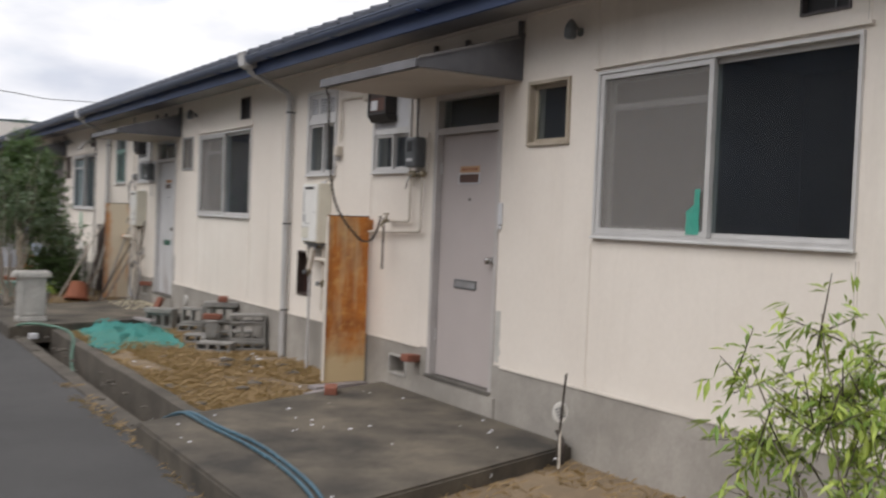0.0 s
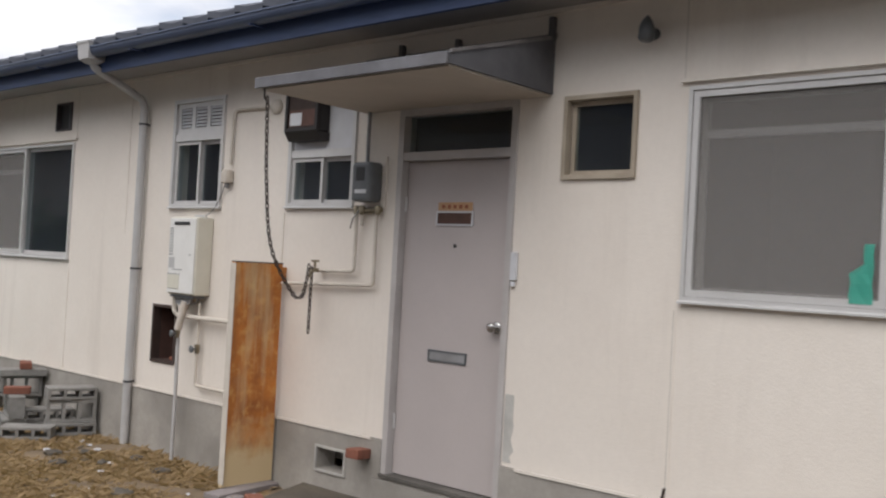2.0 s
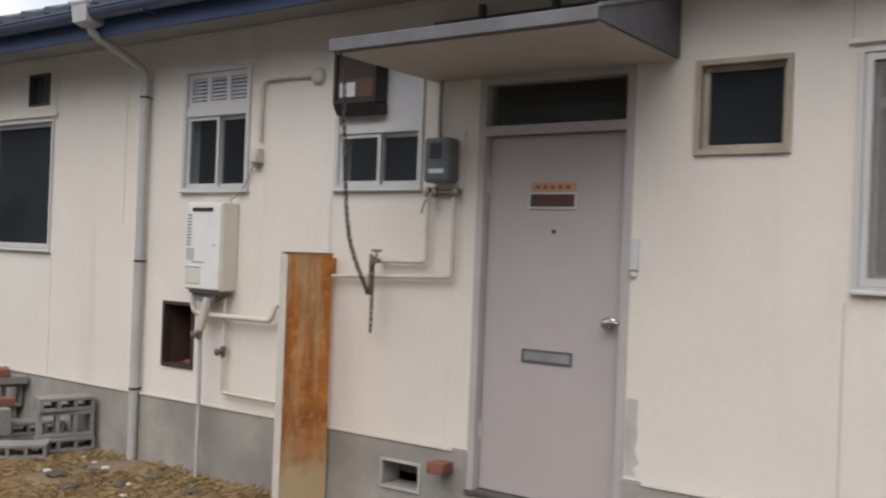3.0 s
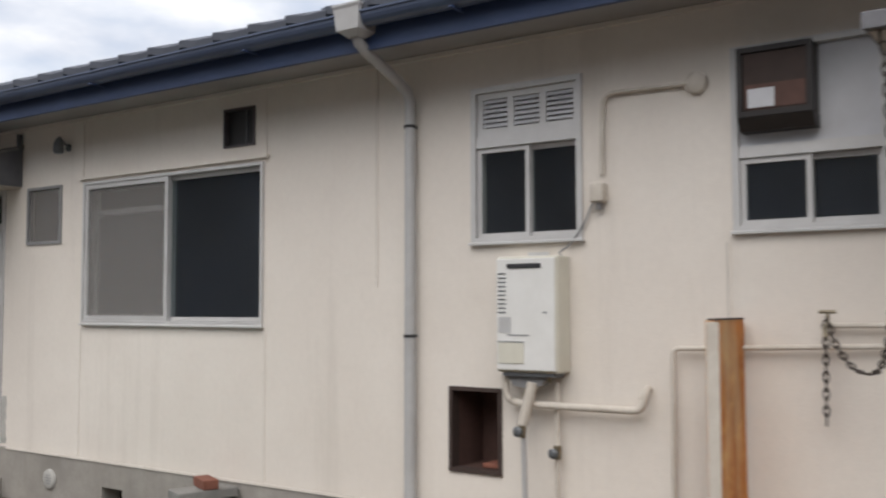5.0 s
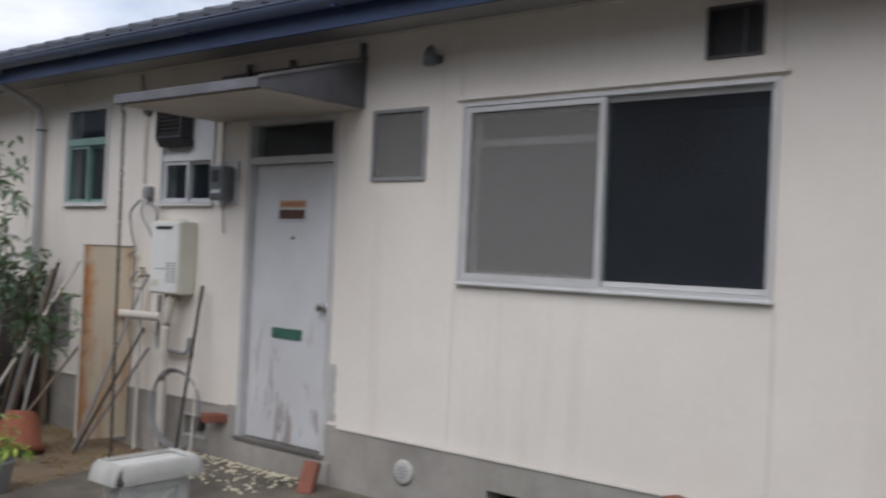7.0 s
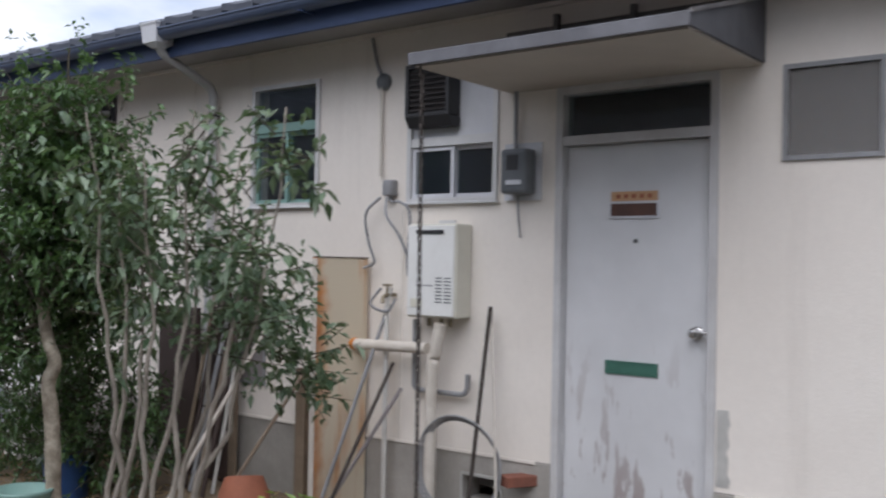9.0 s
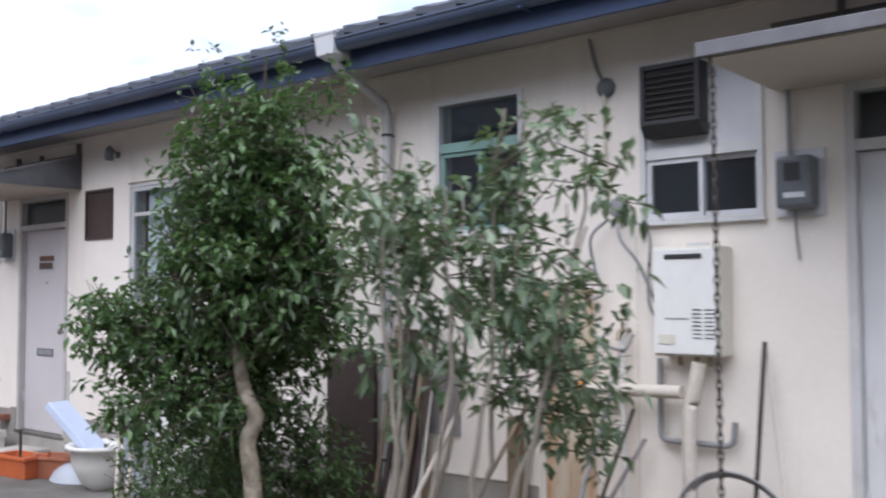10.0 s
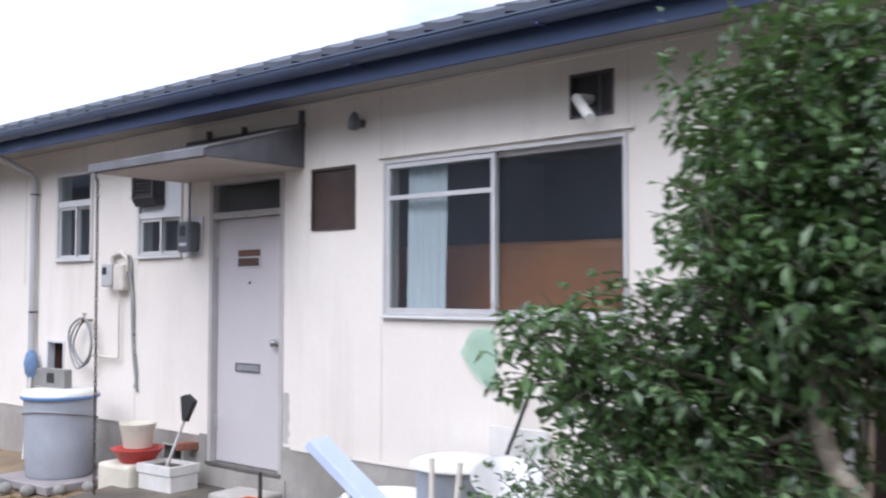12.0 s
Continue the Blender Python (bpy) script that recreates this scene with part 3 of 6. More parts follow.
    bmesh.ops.transform(peep, matrix=Matrix.Translation((W + 0.0446, o + 5.82, 1.695)) @ Matrix.Rotation(radians(-90), 4, "Y"), verts=peep.verts)
    part("peephole", peep, BLACK, leaf)
    for z in (0.55, 1.9):
        part("hinge", tube([(W + 0.035, b - 0.004, z), (W + 0.035, b - 0.004, z + 0.09)], 0.008, 8), ALU, dr)


HOODBROWN = worn("hood_brown", (0.024, 0.019, 0.018), (0.013, 0.011, 0.011), 0.5, big=5, fine=50, amount=0.6, grain=0.2, bumps=0.1)


def fan_hood(u):
    """Ventilation fan cover on the upper kitchen light: a shell, a recessed face and a spill lip."""
    o = u * S
    hood = thing("fan_cover", "dark brown metal fan cover with a pale label" if u == 0 else "black square fan cover with fine slats", "fan cover", (W + 0.009, o + 7.115, 2.37))
    mat = HOODBROWN if u == 0 else BLACK
    shell = bmesh.new()
    add_box(shell, -0.10, 0.0, -0.165, 0.165, 0.06, 0.375, 0.012)
    fb = part("body", shell, mat, hood)
    part("rim", bars(-0.122, -0.1005, -0.165, 0.165, 0.06, 0.375, 0.024), mat, fb)
    part("lip", prism([(-0.12, 0.058), (0.0, 0.058), (0.0, 0.0), (-0.08, 0.0)], "y", -0.165, 0.165), mat, hood)
    if u == 0:
        part("face", box(-0.108, -0.1005, -0.138, 0.138, 0.087, 0.348), DARKBROWN, fb, "dull brown face")
        part("stripe", box(-0.112, -0.1082, -0.132, 0.132, 0.095, 0.205), LINING, fb, "rusty red-brown band")
        part("label_sheet", box(-0.115, -0.1122, 0.0, 0.118, 0.10, 0.185), WHITEPANEL, fb, "pale torn sticker")
    else:
        for k in range(8):
            z = 0.095 + 0.031 * k
            part("slat", prism([(-0.116, z), (-0.1005, z + 0.015), (-0.1005, z + 0.022), (-0.116, z + 0.007)], "y", -0.139, 0.139), HOODBROWN, fb)


def kitchen_window(u):
    y0, y1, z0, z1 = shifted(KITCHEN, u)
    o = u * S
    win = thing("window_%d" % (u * 3 + 20), "kitchen window with a fan panel above two panes", "window", kind="structure")
    part("window_frame", bars(W - 0.02, W + 0.07, y0, y1, z0, z1, 0.03), ALU, win)
    part("rail", box(W - 0.012, W + 0.06, y0 + 0.031, y1 - 0.031, 2.262, 2.315), ALU, win)
    part("upper_panel", box(W + 0.01, W + 0.03, y0 + 0.031, y1 - 0.031, 2.316, z1 - 0.031), WHITEPANEL, win, "bluish white panel")
    rain_edge(win, y0, y1, z0)
    mid = o + 7.0
    for a, b, x in ((y0 + 0.032, mid + 0.012, W + 0.03), (mid - 0.012, y1 - 0.032, W + 0.002)):
        sash = part("sash", bars(x, x + 0.024, a, b, z0 + 0.032, 2.26, 0.024), ALU if u != 1 else WHITEPANEL, win)
        pane("pane", x + 0.01, a + 0.026, b - 0.026, z0 + 0.058, 2.234, GLASS, sash)
    fan_hood(u)


def bath_window(u):
    y0, y1, z0, z1 = shifted(BATH, u)
    o = u * S
    mat = GREENFRAME if u == 1 else ALU
    win = thing("window_%d" % (u * 3 + 40), "bathroom window with green sashes" if u == 1 else "bathroom window with small louvres above two panes", "window", kind="structure")
    part("window_frame", bars(W - 0.022, W + 0.07, y0, y1, z0, z1, 0.03), ALU, win)
    part("rail", box(W - 0.014, W + 0.06, y0 + 0.031, y1 - 0.031, 2.44, 2.50), mat, win)
    rain_edge(win, y0, y1, z0)
    mid = o + 8.425
    for a, b, x in ((y0 + 0.032, mid + 0.012, W + 0.03), (mid - 0.012, y1 - 0.032, W + 0.002)):
        sash = part("sash", bars(x, x + 0.024, a, b, z0 + 0.032, 2.438, 0.024), mat, win)
        pane("pane", x + 0.01, a + 0.026, b - 0.026, z0 + 0.058, 2.412, GLASS, sash)
    if u == 0:
        part("louvre_panel", pierced(y0 + 0.031, y1 - 0.031, 2.501, z1 - 0.031, [(o + 8.155 + 0.195 * k, o + 8.31 + 0.195 * k, 2.545, 2.705) for k in range(3)], W + 0.0, W + 0.02), ALU, win)
        for k in range(3):
            for j in range(6):
                zz = 2.552 + 0.026 * j
                part("louvre", prism([(W + 0.0, zz), (W + 0.004, zz), (W + 0.019, zz + 0.022), (W + 0.015, zz + 0.022)], "y", o + 8.156 + 0.195 * k, o + 8.309 + 0.195 * k), WHITEPANEL, win)
    else:
        pane("pane", W + 0.02, y0 + 0.031, y1 - 0.031, 2.501, z1 - 0.031, GLASS, win)


DRIP = worn("dull_metal_edge", (0.19, 0.19, 0.205), (0.10, 0.10, 0.11), 0.55, 0.2, big=3, fine=50, amount=0.7, grain=0.2, streak=0.2, bumps=0.1)


OLDFLASH = worn("old_flashing", (0.24, 0.225, 0.22), (0.10, 0.095, 0.10), 0.8, big=4, fine=40, amount=0.8, grain=0.3, streak=0.4, bumps=0.3)


def canopy(u):
    o = u * S
    c = thing("door_canopy", "tapered grey concrete canopy over a door", "canopy", (W, o + 5.14, 2.53))
    part("slab", prism([(0.0, 0.012), (-0.88, 0.012), (-0.885, 0.062), (0.0, 0.32)], "y", 0.0, 1.46), DARKCONC, c, "dark weathered concrete")
    part("underside", box(-0.86, -0.002, 0.015, 1.445, 0.0, 0.011), CANOPYBOARD, c, "pale tan board")
    part("drip_edge", box(-0.900, -0.886, -0.004, 1.464, 0.004, 0.066, 0.004), DRIP, c, "grey metal edge")
    # old flashing along the wall, with upright stubs of cut-off brackets
    part("flashing", box(-0.014, -0.002, -0.012, 1.475, 0.318, 0.345), OLDFLASH, c, "dark weathered flashing")
    for k, (yy, h) in enumerate(((-0.012, 0.43), (0.66, 0.385), (1.12, 0.40))):
        part("stub", box(-0.05, -0.0145, yy, yy + 0.028, 0.308, h), OLDFLASH if k else DARKCONC, c)
    part("side_strip", prism([(-0.87, 0.064), (-0.03, 0.309), (-0.03, 0.331), (-0.87, 0.082)], "y", -0.008, 0.012), OLDFLASH, c)


def downspout(u):
    y = u * S + 9.15
    d = thing("downspout", "grey plastic downspout with a rain head", "downspout", (3.945, y, -0.02))
    part("pipe", tube([(0, 0, 0), (0, 0, 1.44)], 0.033, 14), PIPE, d)
    part("pipe", tube([(0, 0, 1.44), (0, 0, 2.66)] + [(0, 0, 2.76), (-0.03, 0, 2.82), (-0.20, 0, 2.895), (-0.40, 0, 2.97), (-0.455, 0, 3.0), (-0.47, 0, 3.03)], 0.031, 14), PIPE, d)
    hop = bmesh.new()
    a, b = [], []
    for z, s in ((3.02, 0.035), (3.05, 0.075), (3.16, 0.085), (3.175, 0.092), (3.185, 0.092)):
        a.append([hop.verts.new((-0.48 + sx * s, sy * s, z)) for sx, sy in ((-1, -1), (1, -1), (1, 1), (-1, 1))])
    for p, q in zip(a, a[1:]):
        for k in range(4):
            hop.faces.new((p[k], p[(k + 1) % 4], q[(k + 1) % 4], q[k]))
    hop.faces.new(a[0][::-1])
    hop.faces.new(a[-1])
    part("rain_head", hop, WHITEPANEL if u else PIPE, d, "pale square rain head")
    for z in (0.52, 1.44, 2.62):
        band = tube([(0, 0, z - 0.008), (0, 0, z + 0.008)], 0.037, 14)
        add_box(band, 0.0, 0.07, -0.012, 0.012, z - 0.006, z + 0.006)
        part("clip", band, BLACK, d)


def wall_lamp(u):
    l = thing("wall_lamp", "small dark outdoor lamp on a wall bracket", "lamp", (W, u * S + 4.53, 2.80))
    part("bracket", lathe([(0.03, 0), (0.03, 0.012), (0.02, 0.016)], 12), METER, l)
    l.children[0].matrix_basis = pose(0, 0, 0, 0, -90, 0)
    shade = lathe([(0.030, -0.075), (0.042, -0.06), (0.038, 0.0), (0.022, 0.035), (0.010, 0.045)], 14, (-0.09, 0, 0.02))
    part("shade", shade, METER, l)
    part("arm", tube([(-0.01, 0, 0), (-0.06, 0, 0.05), (-0.09, 0, 0.07)], 0.010, 8), METER, l)


VENTGREY = worn("vent_paint", (0.10, 0.09, 0.095), (0.05, 0.045, 0.05), 0.7, big=6, fine=50)


def square_vent(u):
    y0, y1, z0, z1 = shifted(VENT, u)
    v = thing("wall_vent", "square dark ventilation opening in the wall", "vent", (W, y0, z0))
    part("frame", bars(-0.012, 0.05, 0.001, y1 - y0 - 0.001, 0.001, z1 - z0 - 0.001, 0.014), VENTGREY, v)
    part("flap", box(0.03, 0.04, 0.016, y1 - y0 - 0.016, 0.016, z1 - z0 - 0.016), BLACK, v, "dark shut flap")
    part("rib", box(0.022, 0.0295, 0.10, 0.11, 0.017, z1 - z0 - 0.017), METER, v)


def electric_meter(u):
    m = thing("electric_meter", "dark grey electricity meter with a small window", "meter", (W - 0.002, u * S + 6.48, 1.95))
    part("back_plate", box(-0.015, 0, -0.11, 0.13, -0.03, 0.29), WHITEPANEL if u else STUCCO, m)
    hs = part("housing", box(-0.125, -0.016, -0.085, 0.09, 0.0, 0.25, 0.02), METER, m)
    part("dial_window", box(-0.128, -0.1255, -0.03, 0.045, 0.13, 0.215), BLACK, hs, "dark dial window")
    part("label_plate", box(-0.128, -0.1255, -0.05, 0.05, 0.05, 0.075), WHITEPANEL, hs, "pale rating plate")
    part("conduit", tube([(-0.03, 0.05, 0.25), (-0.03, 0.05, 0.60)], 0.012, 8), GREYPIPE, m)
    if u == 1:
        part("tail_wire", tube(curve_pts([(-0.03, 0.03, -0.001), (-0.028, 0.025, -0.12), (-0.02, 0.015, -0.24)], 5), 0.006, 6), GREYPIPE, m)


def hatch(u):
    y0, y1, z0, z1 = shifted(HATCH, u)
    h = thing("wall_hatch", {1: "flue hatch covered with a grey board", 0: "open flue hatch lined with reddish brown wood"}.get(u, "small dark flue hatch in the wall"), "hatch", kind="structure")
    part("frame", bars(W - 0.012, W + 0.06, y0, y1, z0, z1, 0.022), {1: GREYPIPE, 2: WHITEPANEL}.get(u, DARKBROWN), h)
    if u == 1:
        part("cover", box(W - 0.006, W + 0.012, y0 + 0.023, y1 - 0.023, z0 + 0.023, z1 - 0.023), GREYBOARD, h, "weathered grey board")
    else:
        b = bmesh.new()
        add_box(b, W + 0.061, W + 0.32, y0, y0 + 0.015, z0, z1)
        add_box(b, W + 0.061, W + 0.32, y1 - 0.015, y1, z0, z1)
        add_box(b, W + 0.061, W + 0.32, y0 + 0.015, y1 - 0.015, z0, z0 + 0.015)
        add_box(b, W + 0.061, W + 0.32, y0 + 0.015, y1 - 0.015, z1 - 0.015, z1)
        add_box(b, W + 0.32, W + 0.335, y0, y1, z0, z1)
        part("lining", b, LINING, h)
        if u == 0:
            part("rubble", box(W + 0.05, W + 0.2, y0 + 0.05, y0 + 0.16, z0 + 0.0225, z0 + 0.05, 0.008), BRICK, h, "broken brick")


GREYBOARD = worn("grey_board", (0.30, 0.27, 0.27), (0.20, 0.18, 0.18), 0.8, big=4, fine=40, amount=0.7, grain=0.2, streak=0.3, bumps=0.2)


# ---- ground ----
setting("ground", box(-400, 400, -400, 400, -0.6, -0.42), DIRT)
setting("road", box(-3.4, 1.66, -60, 140, -0.44, -0.05), ASPHALT, "grey asphalt lane")
KERB = worn("kerb_concrete", (0.135, 0.117, 0.096), (0.046, 0.041, 0.035), 0.95, big=2.5, fine=45, amount=0.8, grain=0.4, bumps=0.6)


def strip(x0, x1, y0, y1, z0, z1, step, amount, scale):
    """A long bar with a gently uneven top."""
    bm = bmesh.new()
    n = max(1, int((y1 - y0) / step))
    prev = None
    for k in range(n + 1):
        y = y0 + (y1 - y0) * k / n
        d = amount * noise.noise(Vector((x0, y, 0)) * scale)
        e = amount * noise.noise(Vector((x1 + 9, y, 0)) * scale)
        ring = [bm.verts.new(p) for p in ((x0 + e, y, z0), (x0 + e, y, z1 + d), (x1 + e * 0.5, y, z1 + e), (x1 + e * 0.5, y, z0))]
        if prev:
            for i in range(4):
                bm.faces.new((prev[i], prev[(i + 1) % 4], ring[(i + 1) % 4], ring[i]))
        else:
            bm.faces.new(ring[::-1])
        prev = ring
    bm.faces.new(prev)
    bmesh.ops.recalc_face_normals(bm, faces=bm.faces)
    return bm


setting("kerb", strip(1.662, 1.80, -12, 60, -0.43, -0.035, 0.25, 0.012, 2.3), KERB, "worn concrete lip between lane and ditch")
setting("ditch_wall", strip(2.10, 2.22, -12, 60, -0.43, 0.03, 0.25, 0.015, 1.7), KERB, "stained concrete ditch wall")
yard = bmesh.new()
nx, ny = 18, 420
grid = [[yard.verts.new((2.21 + (W + 0.02 - 2.21) * i / nx, -12 + 72 * j / ny, 0)) for j in range(ny + 1)] for i in range(nx + 1)]
for i in range(nx):
    for j in range(ny):
        yard.faces.new((grid[i][j], grid[i + 1][j], grid[i + 1][j + 1], grid[i][j + 1])).smooth = True
for v in yard.verts:
    v.co.z = -0.01 + 0.022 * noise.noise(v.co * 1.3) + 0.012 * noise.noise(v.co * 5.0)
setting("yard", yard, DIRT, "dry earth yard with straw-coloured grass")
for u in UNITS:
    o = u * S
    sl = prism([(1.61, 3.72 + o), (W - 0.022, 4.42 + o), (W - 0.022, 6.98 + o), (2.9, 6.60 + o), (1.61, 6.12 + o)], "z", -0.12, 0.088)
    bmesh.ops.bevel(sl, geom=[e for e in sl.edges if all(v.co.z > 0 for v in e.verts)], offset=0.015, segments=2, affect="EDGES")
    setting("entry_slab", sl, SLABMAT, "weathered dark concrete slab before a door")
    setting("doorstep", box(W - 0.035, W - 0.019, o + 5.30, o + 6.34, 0.08, 0.232), PLINTH, "low cement doorstep")
# ---- pipes and appliances, first dwelling ----
def wire(name, label, category, pts, r, mat, sides=8, cut=0.05):
    """A single run of pipe, hose or cable as a thing of its own."""
    ob = part(name, tube(rounded(pts, cut), r, sides), mat)
    return tagged(ob, label, category)


def torus_link(bm, centre, along, side, length, width, r, seg=10, sides=5):
    c, d, s = Vector(centre), Vector(along).normalized(), Vector(side).normalized()
    s = (s - d * s.dot(d)).normalized()
    n = d.cross(s)
    rings = []
    for k in range(seg):
        a = 2 * math.pi * k / seg
        p = c + d * (length / 2 * math.cos(a)) + s * (width / 2 * math.sin(a))
        out = (d * math.cos(a) + s * math.sin(a)).normalized()
        rings.append([bm.verts.new(p + r * (math.cos(b) * out + math.sin(b) * n)) for b in (2 * math.pi * j / sides for j in range(sides))])
    for k in range(seg):
        p, q = rings[k], rings[(k + 1) % seg]
        for j in range(sides):
            bm.faces.new((p[j], p[(j + 1) % sides], q[(j + 1) % sides], q[j])).smooth = True


def chain_along(pts, pitch=0.036):
    bm = bmesh.new()
    pts = [Vector(p) for p in pts]
    carry, k = 0.0, 0
    for a, b in zip(pts, pts[1:]):
        d = b - a
        pos = carry
        while pos < d.length:
            torus_link(bm, a + d.normalized() * pos, d, (1, 0.2, 0) if k % 2 else (0.2, 1, 0.0), pitch * 1.45, 0.024, 0.0042)
            pos += pitch
            k += 1
        carry = pos - d.length
    return bm


def curve_pts(ctrl, n=14):
    """Points on a smooth curve through the given ones."""
    c = [Vector(p) for p in ctrl]
    c = [2 * c[0] - c[1]] + c + [2 * c[-1] - c[-2]]
    out = []
    for i in range(1, len(c) - 2):
        for k in range(n):
            t = k / n
            a, b, d, e = c[i - 1], c[i], c[i + 1], c[i + 2]
            out.append(0.5 * ((2 * b) + (d - a) * t + (2 * a - 5 * b + 4 * d - e) * t * t + (3 * b - a - 3 * d + e) * t ** 3))
    return out + [c[-2]]


for u in UNITS:
    big_window(u)
    small_window(u)
    door(u)
    kitchen_window(u)
    bath_window(u)
    canopy(u)
    downspout(u)
    wall_lamp(u)
    square_vent(u)
    electric_meter(u)
    hatch(u)


def rain_chain(u, pts, label):
    ob = thing("rain_chain", label, "chain", (3.135, u * S + 6.55, 2.535))
    part("hook", tube([(0, 0, 0), (0, 0, -0.05), (0.015, 0, -0.065)], 0.006, 6), CHAIN, ob)
    ch = chain_along([Vector(p) - Vector((3.135, u * S + 6.55, 2.535)) for p in pts])
    tagged(part("link", ch, CHAIN, ob), kind="stuff")


rain_chain(0, curve_pts([(3.15, 6.54, 2.47), (3.17, 6.53, 2.0), (3.25, 6.55, 1.62), (3.50, 6.64, 1.36), (3.68, 6.76, 1.33), (3.80, 6.86, 1.42), (3.86, 6.91, 1.53)]), "rusty chain hung from a canopy, looped to a tap")
rain_chain(1, [(3.15, S + 6.55, 2.47), (3.17, S + 6.55, 0.02)], "rusty rain chain hanging from a canopy")
rain_chain(2, [(3.15, 2 * S + 6.55, 2.47), (3.17, 2 * S + 6.56, 0.02)], "thin dark chain hanging from a canopy")
rain_chain(-1, [(3.15, -S + 6.55, 2.47), (3.17, -S + 6.55, 0.02)], "rusty rain chain hanging from a canopy")


def water_heater(at, size, vents, label):
    """Wall-hung gas water heater: body, front plate, slot and fittings."""
    w, h, d = size
    t = thing("water_heater", label, "water heater", at)
    part("body", box(-d, 0, -w / 2, w / 2, 0, h, 0.012), HEATSIDE, t)
    fp = part("front_plate", box(-d - 0.012, -d - 0.0005, -w / 2 + 0.012, w / 2 - 0.008, 0.012, h - 0.012, 0.004), HEATER, t, "white enamel front")
    part("exhaust_slot", box(-d - 0.018, -d - 0.0125, -w * 0.26, w * 0.30, h - 0.062, h - 0.038, 0.004), BLACK, fp, "dark exhaust slot")
    for k, (a, z) in enumerate(vents):
        part("vent_slit", box(-d - 0.0145, -d - 0.0122, a, a + 0.045, z, z + 0.007), METER, fp)
    part("control_cover", box(-d - 0.0165, -d - 0.0123, w * 0.03, w * 0.45, 0.045, 0.15, 0.002) if vents[0][0] > 0 else box(-d - 0.0165, -d - 0.0123, w * 0.16, w * 0.40, 0.06, 0.11, 0.002), HEATSIDE, fp)
    part("name_strip", box(-d - 0.0142, -d - 0.0122, -w * 0.05, w * 0.3, 0.185, 0.192), GREYPIPE, fp)
    if vents[0][0] > 0:
        part("panel_edge", box(-d - 0.0175, -d - 0.0123, w * 0.02, w * 0.46, 0.152, 0.158), GREYPIPE, fp)
        part("rating_label", box(-d - 0.0142, -d - 0.0122, w * 0.24, w * 0.44, 0.20, 0.28), PIPE, fp, "faded grey label")
        part("stud", box(-d - 0.0145, -d - 0.0122, -w * 0.34, -w * 0.28, 0.30, 0.307), METER, fp)
        part("tray", box(-d + 0.012, -0.02, -w * 0.42, w * 0.42, -0.02, -0.001), METER, t, "dark bottom tray")
        part("pipe_shroud", prism([(-0.09, -0.021), (0.13, -0.021), (0.11, -0.07), (0.02, -0.085), (-0.06, -0.065)], "x", -0.10, -0.03), GREYPIPE, t, "grey crumpled pipe wrap")
    for a in (-0.09, -0.02, 0.07):
        part("union", tube([(-d / 2, a, 0.0), (-d / 2, a, -0.05)], 0.013, 8), BRASS, t)
    for z in (-0.012, h):
        part("bracket", box(-0.012, -0.001, -0.06, 0.06, z, z + 0.025) if z < 0 else box(-0.012, -0.001, -0.06, 0.06, h + 0.0005, h + 0.025), ALU, t)


water_heater((W - 0.001, 8.355, 1.25), (0.355, 0.59, 0.14), [(0.115, 0.30 + 0.022 * k) for k in range(10)], "white wall-hung gas water heater with beige sides")
water_heater((W - 0.001, S + 7.02, 1.24), (0.36, 0.55, 0.15), [(a, 0.09 + 0.02 * k) for a in (-0.15, -0.085) for k in range(8)], "white wall-hung gas water heater with slits")
water_heater((W - 0.001, -S + 8.355, 1.25), (0.355, 0.59, 0.14), [(0.115, 0.30 + 0.022 * k) for k in range(10)], "white wall-hung gas water heater with beige sides")

XP = W - 0.045
wire("lagged_pipe", "short thick lagged pipe under a heater", "pipe", [(3.90, 8.345, 1.20), (3.89, 8.365, 1.10), (3.885, 8.395, 0.985)], 0.029, BEIGEPIPE, 10)
wire("drain_pipe", "thin grey pipe falling from a valve to the ground", "pipe", [(3.89, 8.395, 0.98), (3.89, 8.385, 0.48), (3.885, 8.38, -0.02)], 0.014, PIPE, 8)
wire("gas_pipe", "beige horizontal pipe with an upturned end", "pipe", [(3.92, 8.515, 1.235), (3.92, 8.515, 1.11), (3.925, 8.44, 1.085), (3.935, 7.77, 1.085), (3.935, 7.755, 1.18), (3.98, 7.755, 1.19)], 0.019, BEIGEPIPE, 10)


def stop_valve(at, label):
    """Small round valve in a pipe, its hand wheel facing the yard."""
    t = thing("stop_valve", label, "valve", at)
    part("body", tube([(0, 0, -0.035), (0, 0, 0.035)], [0.017, 0.022], 8), BRASS, t)
    wheel = lathe([(0.008, 0.0), (0.008, 0.03), (0.026, 0.032), (0.026, 0.042), (0.010, 0.045)], 14)
    bmesh.ops.transform(wheel, matrix=Matrix.Rotation(radians(-90), 4, "Y") @ Matrix.Translation((0, 0, 0.015)), verts=wheel.verts)
    part("hand_wheel", wheel, METER, t, "dark hand wheel")


